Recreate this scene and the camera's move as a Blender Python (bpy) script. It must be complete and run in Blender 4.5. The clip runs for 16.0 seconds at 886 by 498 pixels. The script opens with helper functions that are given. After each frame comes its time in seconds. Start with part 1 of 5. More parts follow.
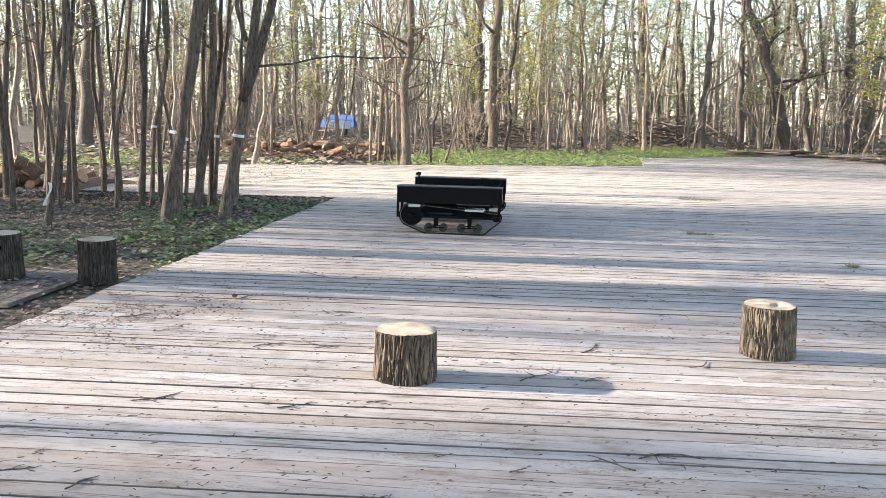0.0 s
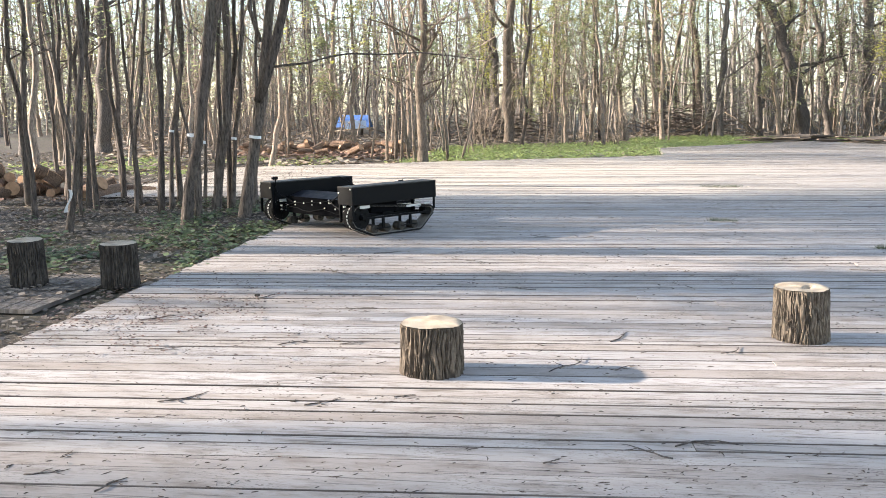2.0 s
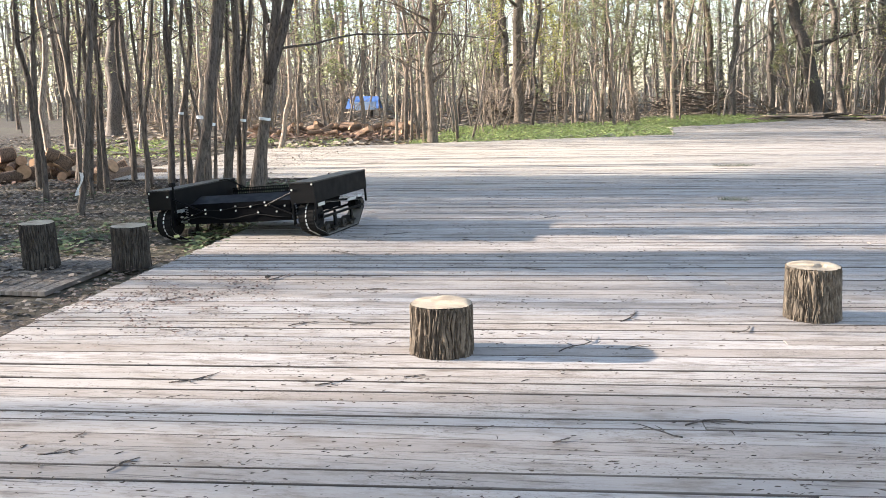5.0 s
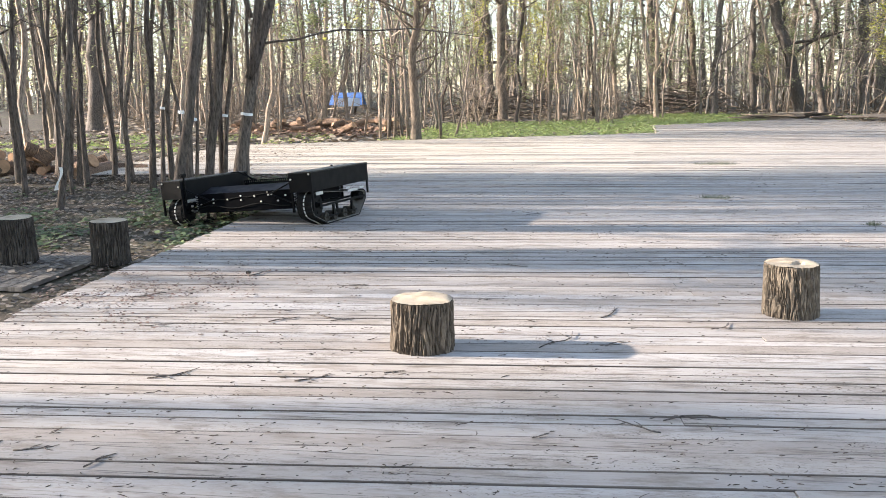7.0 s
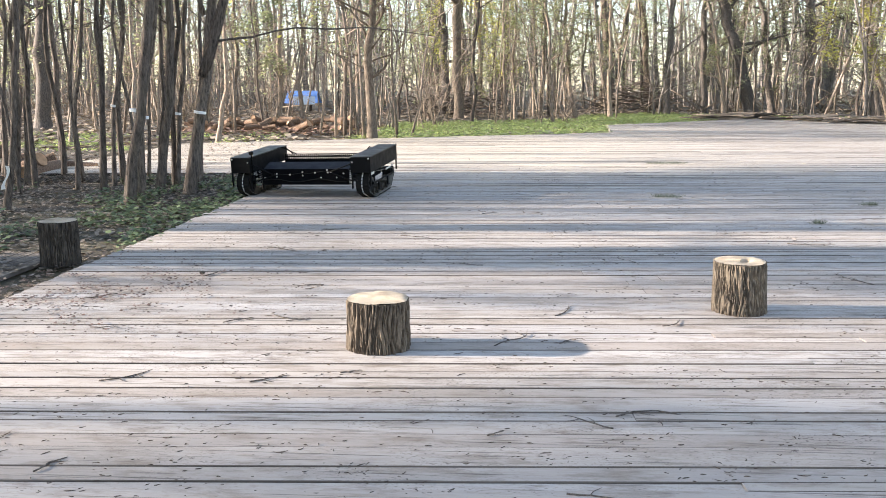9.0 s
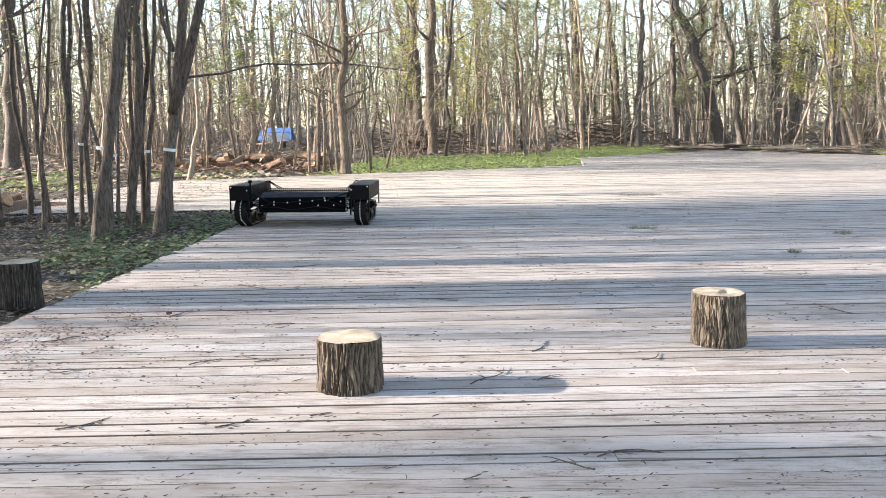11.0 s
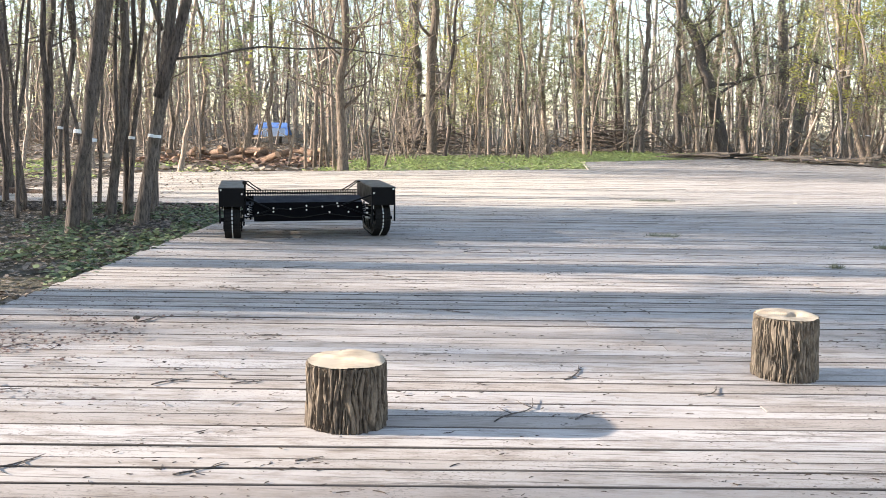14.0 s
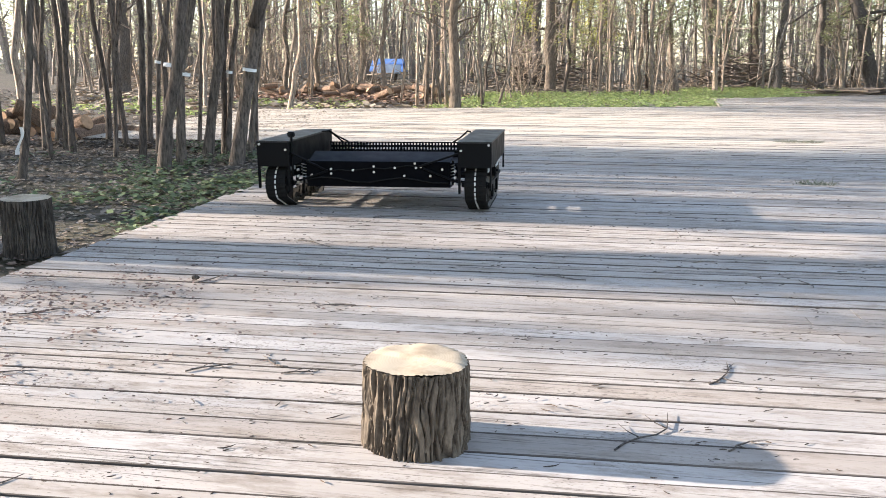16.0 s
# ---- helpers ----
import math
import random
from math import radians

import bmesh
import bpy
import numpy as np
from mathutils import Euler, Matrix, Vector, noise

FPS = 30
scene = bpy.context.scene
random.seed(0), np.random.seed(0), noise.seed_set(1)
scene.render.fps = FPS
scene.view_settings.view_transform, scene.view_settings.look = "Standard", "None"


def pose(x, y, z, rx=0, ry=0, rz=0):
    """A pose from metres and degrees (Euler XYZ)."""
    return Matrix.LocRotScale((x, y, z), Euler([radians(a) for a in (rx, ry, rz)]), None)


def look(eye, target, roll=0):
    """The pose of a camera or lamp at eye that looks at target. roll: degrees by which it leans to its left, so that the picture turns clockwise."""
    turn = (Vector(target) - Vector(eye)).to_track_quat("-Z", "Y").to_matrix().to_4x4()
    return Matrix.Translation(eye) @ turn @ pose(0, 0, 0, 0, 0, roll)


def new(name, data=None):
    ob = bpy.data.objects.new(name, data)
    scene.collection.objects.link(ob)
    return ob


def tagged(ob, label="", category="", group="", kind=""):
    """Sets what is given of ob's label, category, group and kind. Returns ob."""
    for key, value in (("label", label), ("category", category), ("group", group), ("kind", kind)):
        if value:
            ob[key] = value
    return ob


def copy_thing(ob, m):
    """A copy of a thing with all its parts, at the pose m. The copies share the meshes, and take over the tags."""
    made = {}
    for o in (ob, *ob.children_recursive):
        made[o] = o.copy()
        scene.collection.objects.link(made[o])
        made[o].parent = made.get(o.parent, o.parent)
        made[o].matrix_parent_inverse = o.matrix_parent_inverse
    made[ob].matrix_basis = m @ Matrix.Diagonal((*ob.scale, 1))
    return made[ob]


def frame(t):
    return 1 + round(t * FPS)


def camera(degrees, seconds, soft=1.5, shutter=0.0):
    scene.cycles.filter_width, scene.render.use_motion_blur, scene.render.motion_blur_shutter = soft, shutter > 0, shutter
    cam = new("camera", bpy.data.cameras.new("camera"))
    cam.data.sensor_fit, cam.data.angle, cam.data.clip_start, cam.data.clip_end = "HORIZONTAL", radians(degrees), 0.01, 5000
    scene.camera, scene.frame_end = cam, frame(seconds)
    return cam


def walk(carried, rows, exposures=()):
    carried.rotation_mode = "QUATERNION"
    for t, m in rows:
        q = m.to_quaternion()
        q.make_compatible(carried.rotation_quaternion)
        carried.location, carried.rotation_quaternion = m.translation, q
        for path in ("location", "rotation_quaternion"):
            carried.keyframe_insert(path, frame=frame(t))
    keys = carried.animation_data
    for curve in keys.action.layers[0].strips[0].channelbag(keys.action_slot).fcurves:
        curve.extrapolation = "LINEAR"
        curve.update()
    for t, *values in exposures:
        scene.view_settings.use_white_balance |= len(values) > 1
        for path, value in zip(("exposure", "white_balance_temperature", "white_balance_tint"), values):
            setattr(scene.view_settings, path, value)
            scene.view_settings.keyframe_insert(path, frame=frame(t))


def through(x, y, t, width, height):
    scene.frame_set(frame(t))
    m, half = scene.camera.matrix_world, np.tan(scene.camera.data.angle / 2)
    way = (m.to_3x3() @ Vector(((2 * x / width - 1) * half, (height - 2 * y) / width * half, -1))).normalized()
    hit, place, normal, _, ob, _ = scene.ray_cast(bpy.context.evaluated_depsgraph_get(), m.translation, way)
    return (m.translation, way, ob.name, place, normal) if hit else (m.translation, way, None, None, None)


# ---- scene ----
cam = camera(54.9, 16.0, soft=0.9)
PATH = [
    (0, (0.539, -0.101, 1.503), (0.329, 1.863, 1.191), 1.4),
    (0.5, (0.521, -0.07, 1.483), (0.242, 1.885, 1.167), 1.0),
    (1, (0.512, -0.038, 1.459), (0.219, 1.915, 1.141), 0.4),
    (1.5, (0.503, -0.033, 1.456), (0.229, 1.922, 1.139), -0.1),
    (2, (0.506, -0.041, 1.457), (0.252, 1.917, 1.139), -0.6),
    (2.5, (0.505, -0.049, 1.465), (0.258, 1.908, 1.134), -1.0),
    (3, (0.509, -0.041, 1.459), (0.255, 1.913, 1.115), -1.2),
    (3.5, (0.515, -0.034, 1.452), (0.249, 1.916, 1.098), -1.1),
    (4, (0.512, -0.042, 1.457), (0.236, 1.906, 1.096), -1.1),
    (6.5, (0.521, -0.019, 1.438), (0.245, 1.929, 1.077), -0.9),
    (7, (0.527, -0.031, 1.443), (0.287, 1.92, 1.075), -0.6),
    (7.5, (0.532, -0.043, 1.447), (0.33, 1.912, 1.075), -0.4),
    (8, (0.532, -0.055, 1.453), (0.361, 1.903, 1.079), -0.2),
    (10.5, (0.545, 0.006, 1.439), (0.441, 1.974, 1.099), -0.8),
    (11, (0.546, 0.082, 1.43), (0.463, 2.059, 1.138), -0.9),
    (11.5, (0.539, 0.185, 1.41), (0.472, 2.168, 1.158), -0.8),
    (12, (0.556, 0.288, 1.393), (0.5, 2.273, 1.156), -0.4),
    (12.5, (0.547, 0.411, 1.384), (0.513, 2.396, 1.14), 0.1),
    (13, (0.508, 0.555, 1.36), (0.498, 2.539, 1.105), 0.3),
    (13.5, (0.435, 0.73, 1.342), (0.419, 2.712, 1.076), 0.5),
    (14, (0.38, 0.948, 1.318), (0.312, 2.926, 1.03), 0.9),
    (14.5, (0.37, 1.18, 1.309), (0.238, 3.148, 0.977), 1.2),
    (15, (0.388, 1.402, 1.316), (0.21, 3.358, 0.934), 1.1),
    (15.5, (0.391, 1.672, 1.298), (0.16, 3.615, 0.883), 0.8),
    (16, (0.376, 1.97, 1.254), (0.043, 3.894, 0.821), 0.5),
]
walk(cam, [(t, look(eye, target, roll)) for t, eye, target, roll in PATH], exposures=((0.0, 2.10, 6310, 12), (16.0, 2.10, 6310, 12)))

SUN_EL, SUN_AZ = 15.5, 182.0          # height of the sun, and the way it stands from +x, degrees

# ---- light ----
world = bpy.data.worlds.new("sky")
scene.world = world
world.use_nodes = True
wn = world.node_tree.nodes
sky = wn.new("ShaderNodeTexSky")
sky.sky_type = "NISHITA"
sky.sun_disc = False
sky.sun_elevation = radians(SUN_EL)
sky.sun_rotation = radians(90.0 - SUN_AZ)
sky.air_density, sky.dust_density, sky.ozone_density = 1.0, 0.5, 1.2
wn["Background"].inputs[1].default_value = 0.112
hazy = wn.new("ShaderNodeHueSaturation")              # thin haze pales the sky
hazy.inputs["Saturation"].default_value = 0.80
world.node_tree.links.new(sky.outputs[0], hazy.inputs["Color"])
world.node_tree.links.new(hazy.outputs[0], wn["Background"].inputs[0])

sun = new("sun", bpy.data.lights.new("sun", "SUN"))
sun.data.energy, sun.data.angle, sun.data.color = 4.7, radians(0.7), (1.0, 0.885, 0.745)
_s = Vector((math.cos(radians(SUN_AZ)) * math.cos(radians(SUN_EL)), math.sin(radians(SUN_AZ)) * math.cos(radians(SUN_EL)), math.sin(radians(SUN_EL))))
sun.matrix_world = look(_s * 100, (0, 0, 0))


# ---- materials ----
def material(name, rough=0.8, metal=0.0):
    m = bpy.data.materials.new(name)
    m.use_nodes = True
    b = m.node_tree.nodes["Principled BSDF"]
    b.inputs["Roughness"].default_value, b.inputs["Metallic"].default_value = rough, metal
    b.inputs["Specular IOR Level"].default_value = 0.35
    return m, m.node_tree, b


def node(tree, kind, **sets):
    n = tree.nodes.new(kind)
    for k, v in sets.items():
        n.inputs[k.replace("_", " ")].default_value = v
    return n


def coords(tree, scale, rot=(0, 0, 0)):
    """Object coordinates, stretched."""
    c, mp = tree.nodes.new("ShaderNodeTexCoord"), tree.nodes.new("ShaderNodeMapping")
    mp.inputs["Scale"].default_value = scale
    mp.inputs["Rotation"].default_value = [radians(a) for a in rot]
    tree.links.new(c.outputs["Object"], mp.inputs["Vector"])
    return mp.outputs[0]


def ramp(tree, fac, *stops):
    r = tree.nodes.new("ShaderNodeValToRGB")
    while len(r.color_ramp.elements) < len(stops):
        r.color_ramp.elements.new(0.5)
    for e, (p, c) in zip(r.color_ramp.elements, stops):
        e.position, e.color = p, (*c, 1) if len(c) == 3 else c
    tree.links.new(fac, r.inputs[0])
    return r.outputs[0]


def noise_of(tree, vec, scale, detail=5.0, rough=0.6):
    n = node(tree, "ShaderNodeTexNoise", Scale=scale, Detail=detail, Roughness=rough)
    tree.links.new(vec, n.inputs["Vector"])
    return n.outputs["Fac"]


def mixed(tree, fac, a, b, how="MIX"):
    m = tree.nodes.new("ShaderNodeMix")
    m.data_type, m.blend_type = "RGBA", how
    for s, v in ((m.inputs[0], fac), (m.inputs[6], a), (m.inputs[7], b)):
        if isinstance(v, (int, float)):
            s.default_value = v
        elif isinstance(v, tuple):
            s.default_value = (*v, 1)
        else:
            tree.links.new(v, s)
    return m.outputs[2]


def bumped(tree, bsdf, height, strength, distance):
    b = node(tree, "ShaderNodeBump", Strength=strength, Distance=distance)
    tree.links.new(height, b.inputs["Height"])
    tree.links.new(b.outputs[0], bsdf.inputs["Normal"])


def random_of(tree, island=False):
    if island:
        return tree.nodes.new("ShaderNodeNewGeometry").outputs["Random Per Island"]
    return tree.nodes.new("ShaderNodeObjectInfo").outputs["Random"]


def board_coords(tree, rand, scale):
    """Places on the deck in metres, shifted by chance from board to board."""
    g = tree.nodes.new("ShaderNodeNewGeometry")
    shift = node(tree, "ShaderNodeVectorMath")
    shift.operation = "MULTIPLY_ADD"
    tree.links.new(rand, shift.inputs[0])
    shift.inputs[1].default_value = (9.0, 3.0, 5.0)
    tree.links.new(g.outputs["Position"], shift.inputs[2])
    turned = node(tree, "ShaderNodeMapping")
    turned.inputs["Rotation"].default_value = (0, 0, radians(-3.0))
    turned.inputs["Scale"].default_value = scale
    tree.links.new(shift.outputs[0], turned.inputs["Vector"])
    return turned.outputs[0]


def deck_material(name, island):
    m, t, b = material(name, 0.82)
    rand = random_of(t, island)
    grain = noise_of(t, board_coords(t, rand, (1.6, 26, 10)), 3.0, 7, 0.65)
    pits = noise_of(t, board_coords(t, rand, (9, 30, 10)), 4.0, 3, 0.5)
    blotch = noise_of(t, board_coords(t, rand, (0.35, 1.4, 1)), 1.6, 4)
    dirt = noise_of(t, board_coords(t, rand, (1.3, 4.5, 1)), 2.6, 8, 0.72)
    base = ramp(t, rand, (0.0, (0.40, 0.36, 0.327)), (0.3, (0.445, 0.408, 0.373)), (0.7, (0.472, 0.437, 0.405)), (1.0, (0.515, 0.482, 0.455)))
    c = mixed(t, 0.27, base, ramp(t, grain, (0.25, (0.45, 0.41, 0.38)), (0.72, (1, 1, 1))), "MULTIPLY")
    c = mixed(t, ramp(t, pits, (0.66, (0, 0, 0)), (0.74, (0.6, 0.6, 0.6))), c, (0.15, 0.12, 0.10))
    c = mixed(t, 0.6, c, ramp(t, blotch, (0.3, (0.66, 0.64, 0.63)), (0.65, (1.05, 1.02, 1.0))), "MULTIPLY")
    c = mixed(t, ramp(t, dirt, (0.485, (0, 0, 0)), (0.68, (0.85, 0.85, 0.85))), c, (0.19, 0.152, 0.120))
    crack = noise_of(t, board_coords(t, rand, (0.55, 34, 1)), 2.2, 4, 0.6)
    c = mixed(t, ramp(t, crack, (0.585, (0, 0, 0)), (0.66, (0.85, 0.85, 0.85))), c, (0.09, 0.076, 0.064))
    worn = noise_of(t, board_coords(t, rand, (0.22, 0.5, 1)), 2.0, 6, 0.65)
    c = mixed(t, 0.75, c, ramp(t, worn, (0.30, (0.86, 0.80, 0.74)), (0.5, (1.0, 0.98, 0.96)), (0.66, (1.06, 1.07, 1.09))), "MULTIPLY")
    specks = noise_of(t, board_coords(t, rand, (26, 60, 1)), 2.0, 2, 0.5)
    patch = noise_of(t, board_coords(t, rand, (0.8, 1.6, 1)), 1.7, 3, 0.6)
    c = mixed(t, ramp(t, patch, (0.46, (0, 0, 0)), (0.62, (1, 1, 1))), c, mixed(t, ramp(t, specks, (0.60, (0, 0, 0)), (0.66, (0.75, 0.75, 0.75))), c, (0.09, 0.068, 0.052)))
    # pale warm tone over the deck's back; the sun's brightness is put into colour
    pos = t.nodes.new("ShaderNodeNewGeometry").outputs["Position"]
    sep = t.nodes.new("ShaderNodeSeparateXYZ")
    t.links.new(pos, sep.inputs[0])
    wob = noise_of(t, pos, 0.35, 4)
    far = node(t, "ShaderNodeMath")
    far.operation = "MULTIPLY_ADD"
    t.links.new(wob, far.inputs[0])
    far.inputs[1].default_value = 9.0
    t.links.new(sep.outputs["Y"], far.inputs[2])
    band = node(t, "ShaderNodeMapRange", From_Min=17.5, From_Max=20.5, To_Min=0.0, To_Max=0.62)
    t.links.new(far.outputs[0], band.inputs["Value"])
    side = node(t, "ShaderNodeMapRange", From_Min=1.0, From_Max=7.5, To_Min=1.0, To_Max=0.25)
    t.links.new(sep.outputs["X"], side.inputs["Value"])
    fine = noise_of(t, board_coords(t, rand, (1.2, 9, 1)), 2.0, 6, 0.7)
    sunny_tone = mixed(t, 1.0, band.outputs[0], ramp(t, fine, (0.36, (0.15, 0.15, 0.15)), (0.55, (1, 1, 1))), "MULTIPLY")
    sunny_tone = mixed(t, 1.0, sunny_tone, side.outputs[0], "MULTIPLY")
    c = mixed(t, sunny_tone, c, (0.66, 0.565, 0.44))
    t.links.new(c, b.inputs["Base Color"])
    bumped(t, b, grain, 0.5, 0.004)
    return m


def bark_material(name, dark, light, moss=0.0, scale=1.0, island=False):
    m, t, b = material(name, 0.92)
    n = noise_of(t, coords(t, (14 * scale, 14 * scale, 2.2 * scale)), 3.0, 6, 0.7)
    big = noise_of(t, coords(t, (1.5, 1.5, 0.6)), 1.5, 3)
    c = ramp(t, n, (0.34, dark), (0.64, light))
    c = mixed(t, 0.8 if island else 0.6, c, ramp(t, random_of(t, island), (0, (0.45, 0.42, 0.40)), (0.5, (0.9, 0.87, 0.84)), (1, (1.3, 1.24, 1.16))), "MULTIPLY")
    c = mixed(t, ramp(t, big, (0.5, (0, 0, 0)), (0.72, (moss, moss, moss))), c, (0.13, 0.14, 0.06))
    t.links.new(c, b.inputs["Base Color"])
    bumped(t, b, n, 1.0, 0.03)
    return m


def stump_bark_material(name, dark, light):
    """Thick corky bark: mottled plates with fine cross cracks."""
    m, t, b = material(name, 0.95)
    n = noise_of(t, coords(t, (1, 1, 0.45)), 34.0, 7, 0.72)
    big = noise_of(t, coords(t, (1, 1, 0.4)), 9.0, 4)
    c = ramp(t, n, (0.32, dark), (0.66, light))
    c = mixed(t, 0.7, c, ramp(t, big, (0.35, (0.68, 0.66, 0.62)), (0.65, (1.15, 1.12, 1.06))), "MULTIPLY")
    t.links.new(c, b.inputs["Base Color"])
    bumped(t, b, n, 0.5, 0.006)
    return m


def leaf_material(name, a, b_, through=0.45):
    m, t, b = material(name, 0.6)
    c = ramp(t, random_of(t, True), (0, a), (1, b_))
    t.links.new(c, b.inputs["Base Color"])
    tr = t.nodes.new("ShaderNodeBsdfTranslucent")
    t.links.new(c, tr.inputs[0])
    mx = t.nodes.new("ShaderNodeMixShader")
    mx.inputs[0].default_value = through
    t.links.new(b.outputs[0], mx.inputs[1])
    t.links.new(tr.outputs[0], mx.inputs[2])
    t.links.new(mx.outputs[0], t.nodes["Material Output"].inputs[0])
    return m


def plain_material(name, colour, rough, metal=0.0, vary=0.25, scale=8.0, gloss=0.35):
    m, t, b = material(name, rough, metal)
    b.inputs["Specular IOR Level"].default_value = gloss
    n = noise_of(t, coords(t, (1, 1, 1)), scale, 6)
    lo = tuple(v * (1 - vary) for v in colour)
    hi = tuple(min(1, v * (1 + vary)) for v in colour)
    t.links.new(ramp(t, n, (0.3, lo), (0.7, hi)), b.inputs["Base Color"])
    t.links.new(ramp(t, n, (0.3, (rough * 0.8,) * 3), (0.7, (min(1, rough * 1.2),) * 3)), b.inputs["Roughness"])
    return m


def ground_material():
    m, t, b = material("forest_soil", 0.95)
    big = noise_of(t, coords(t, (1, 1, 1)), 0.35, 5)
    mid = noise_of(t, coords(t, (1, 1, 1)), 5.0, 8, 0.7)
    c = ramp(t, mid, (0.3, (0.028, 0.022, 0.017)), (0.55, (0.075, 0.057, 0.043)), (0.75, (0.18, 0.14, 0.105)))
    g = ramp(t, mid, (0.3, (0.05, 0.07, 0.02)), (0.7, (0.20, 0.24, 0.08)))
    c = mixed(t, ramp(t, big, (0.45, (0, 0, 0)), (0.62, (0.16, 0.16, 0.16))), c, g)
    t.links.new(c, b.inputs["Base Color"])
    bumped(t, b, mid, 0.9, 0.05)
    return m


def stump_top_material():
    m, t, b = material("sawn_wood", 0.75)
    w = node(t, "ShaderNodeTexWave", Scale=34.0, Distortion=7.0, Detail=4.0)
    w.wave_type, w.rings_direction = "RINGS", "Z"
    t.links.new(coords(t, (1, 1, 1)), w.inputs["Vector"])
    n = noise_of(t, coords(t, (1, 1, 1)), 7.0, 5)
    c = ramp(t, w.outputs["Fac"], (0.1, (0.40, 0.33, 0.245)), (0.8, (0.45, 0.375, 0.285)))
    c = mixed(t, 0.8, c, ramp(t, n, (0.38, (0.60, 0.55, 0.49)), (0.55, (1.10, 1.08, 1.04))), "MULTIPLY")
    t.links.new(c, b.inputs["Base Color"])
    return m


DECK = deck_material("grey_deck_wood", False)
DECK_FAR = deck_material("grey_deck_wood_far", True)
BARK = bark_material("grey_brown_bark", (0.032, 0.025, 0.022), (0.205, 0.165, 0.138), 0.10)
BARK_PALE = bark_material("pale_bark", (0.11, 0.085, 0.066), (0.48, 0.385, 0.305), 0.10)
BARK_MID = bark_material("sunlit_brown_bark", (0.06, 0.046, 0.036), (0.33, 0.265, 0.205), 0.12)
BARK_DARK = bark_material("dark_bark", (0.052, 0.044, 0.040), (0.25, 0.215, 0.19), 0.05)
STEM_BARK = bark_material("red_brown_stem_bark", (0.09, 0.070, 0.058), (0.50, 0.415, 0.345), 0.06, 1.0, True)
# The haze over the far wood is put into this greyer bark.
STEM_HAZY = bark_material("grey_distant_bark", (0.085, 0.077, 0.072), (0.36, 0.325, 0.295), 0.10, 0.6, True)
BARK_STUMP = stump_bark_material("ridged_bark", (0.036, 0.027, 0.021), (0.185, 0.148, 0.112))
LOG_CUT = plain_material("orange_cut_wood", (0.40, 0.25, 0.15), 0.8, 0.0, 0.35, 9.0, 0.2)
LOG_BARK = bark_material("red_brown_log_bark", (0.06, 0.038, 0.028), (0.34, 0.225, 0.155), 0.05, 1.6)
BARK_GREY = stump_bark_material("grey_ridged_bark", (0.055, 0.043, 0.034), (0.235, 0.193, 0.148))
# Dark bark; the shade on the two edge seats is put into its colour.
BARK_SHADE_DARK = stump_bark_material("old_dark_bark", (0.022, 0.018, 0.016), (0.088, 0.074, 0.062))
SAWN = stump_top_material()
LEAF_FRESH = leaf_material("fresh_leaves", (0.22, 0.255, 0.12), (0.45, 0.475, 0.25), 0.5)
LEAF_YELLOW = leaf_material("yellow_green_leaves", (0.38, 0.40, 0.08), (0.60, 0.56, 0.18), 0.5)
LEAF_OLIVE = leaf_material("olive_buds", (0.24, 0.26, 0.12), (0.50, 0.49, 0.25), 0.5)
# The far wood's glow and haze are put into these paler leaves.
LEAF_HAZY = leaf_material("distant_twigs_and_leaves", (0.30, 0.31, 0.20), (0.54, 0.55, 0.36), 0.5)
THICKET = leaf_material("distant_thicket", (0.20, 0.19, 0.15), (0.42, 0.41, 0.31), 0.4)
DULL_GRASS = leaf_material("dull_grass", (0.11, 0.12, 0.075), (0.28, 0.28, 0.19), 0.3)
LEAF_LOW = leaf_material("ground_cover_leaves", (0.06, 0.085, 0.042), (0.22, 0.27, 0.135), 0.3)
LEAF_GRASS = leaf_material("lawn_blades", (0.26, 0.33, 0.10), (0.54, 0.60, 0.25), 0.45)
LITTER = leaf_material("dead_leaves", (0.05, 0.037, 0.028), (0.36, 0.285, 0.215), 0.1)
LITTER_PALE = leaf_material("pale_dry_leaves", (0.14, 0.10, 0.075), (0.52, 0.42, 0.31), 0.1)
SOIL = ground_material()
BLACK = plain_material("black_painted_sheet", (0.0035, 0.0036, 0.0042), 0.5, 0.0, 0.2, 8.0, 0.09)
BLACK_TOP = plain_material("satin_black_sheet", (0.012, 0.012, 0.0125), 0.42, 0.0, 0.2, 8.0, 0.35)
MATT = plain_material("matt_black_sheet", (0.004, 0.0042, 0.005), 0.9, 0.0, 0.3, 8.0, 0.02)
RUBBER = plain_material("dusty_black_rubber", (0.011, 0.0105, 0.010), 0.95, 0.0, 0.5, 20, 0.12)
RUBBER_DUSTY = plain_material("dusty_track_inside", (0.20, 0.18, 0.155), 0.9, 0.0, 0.35, 14)
WHEEL_DUSTY = plain_material("dusty_wheel_rubber", (0.060, 0.053, 0.045), 0.95, 0.0, 0.5, 14, 0.1)
STEEL = plain_material("bare_steel", (0.55, 0.54, 0.52), 0.4, 1.0, 0.2, 20)
PALE = plain_material("pale_metal_sheet", (0.55, 0.54, 0.51), 0.5, 0.0, 0.15)
NAVY = plain_material("blue_black_sheet", (0.005, 0.006, 0.010), 0.5, 0.0, 0.25, 8.0, 0.10)
TAPE = plain_material("white_tape", (0.75, 0.74, 0.72), 0.6, 0.0, 0.1)
TARP = plain_material("blue_tarpaulin", (0.16, 0.30, 0.68), 0.5, 0.0, 0.15)
TARP_PALE = plain_material("pale_blue_sheet", (0.55, 0.65, 0.82), 0.5, 0.0, 0.1)


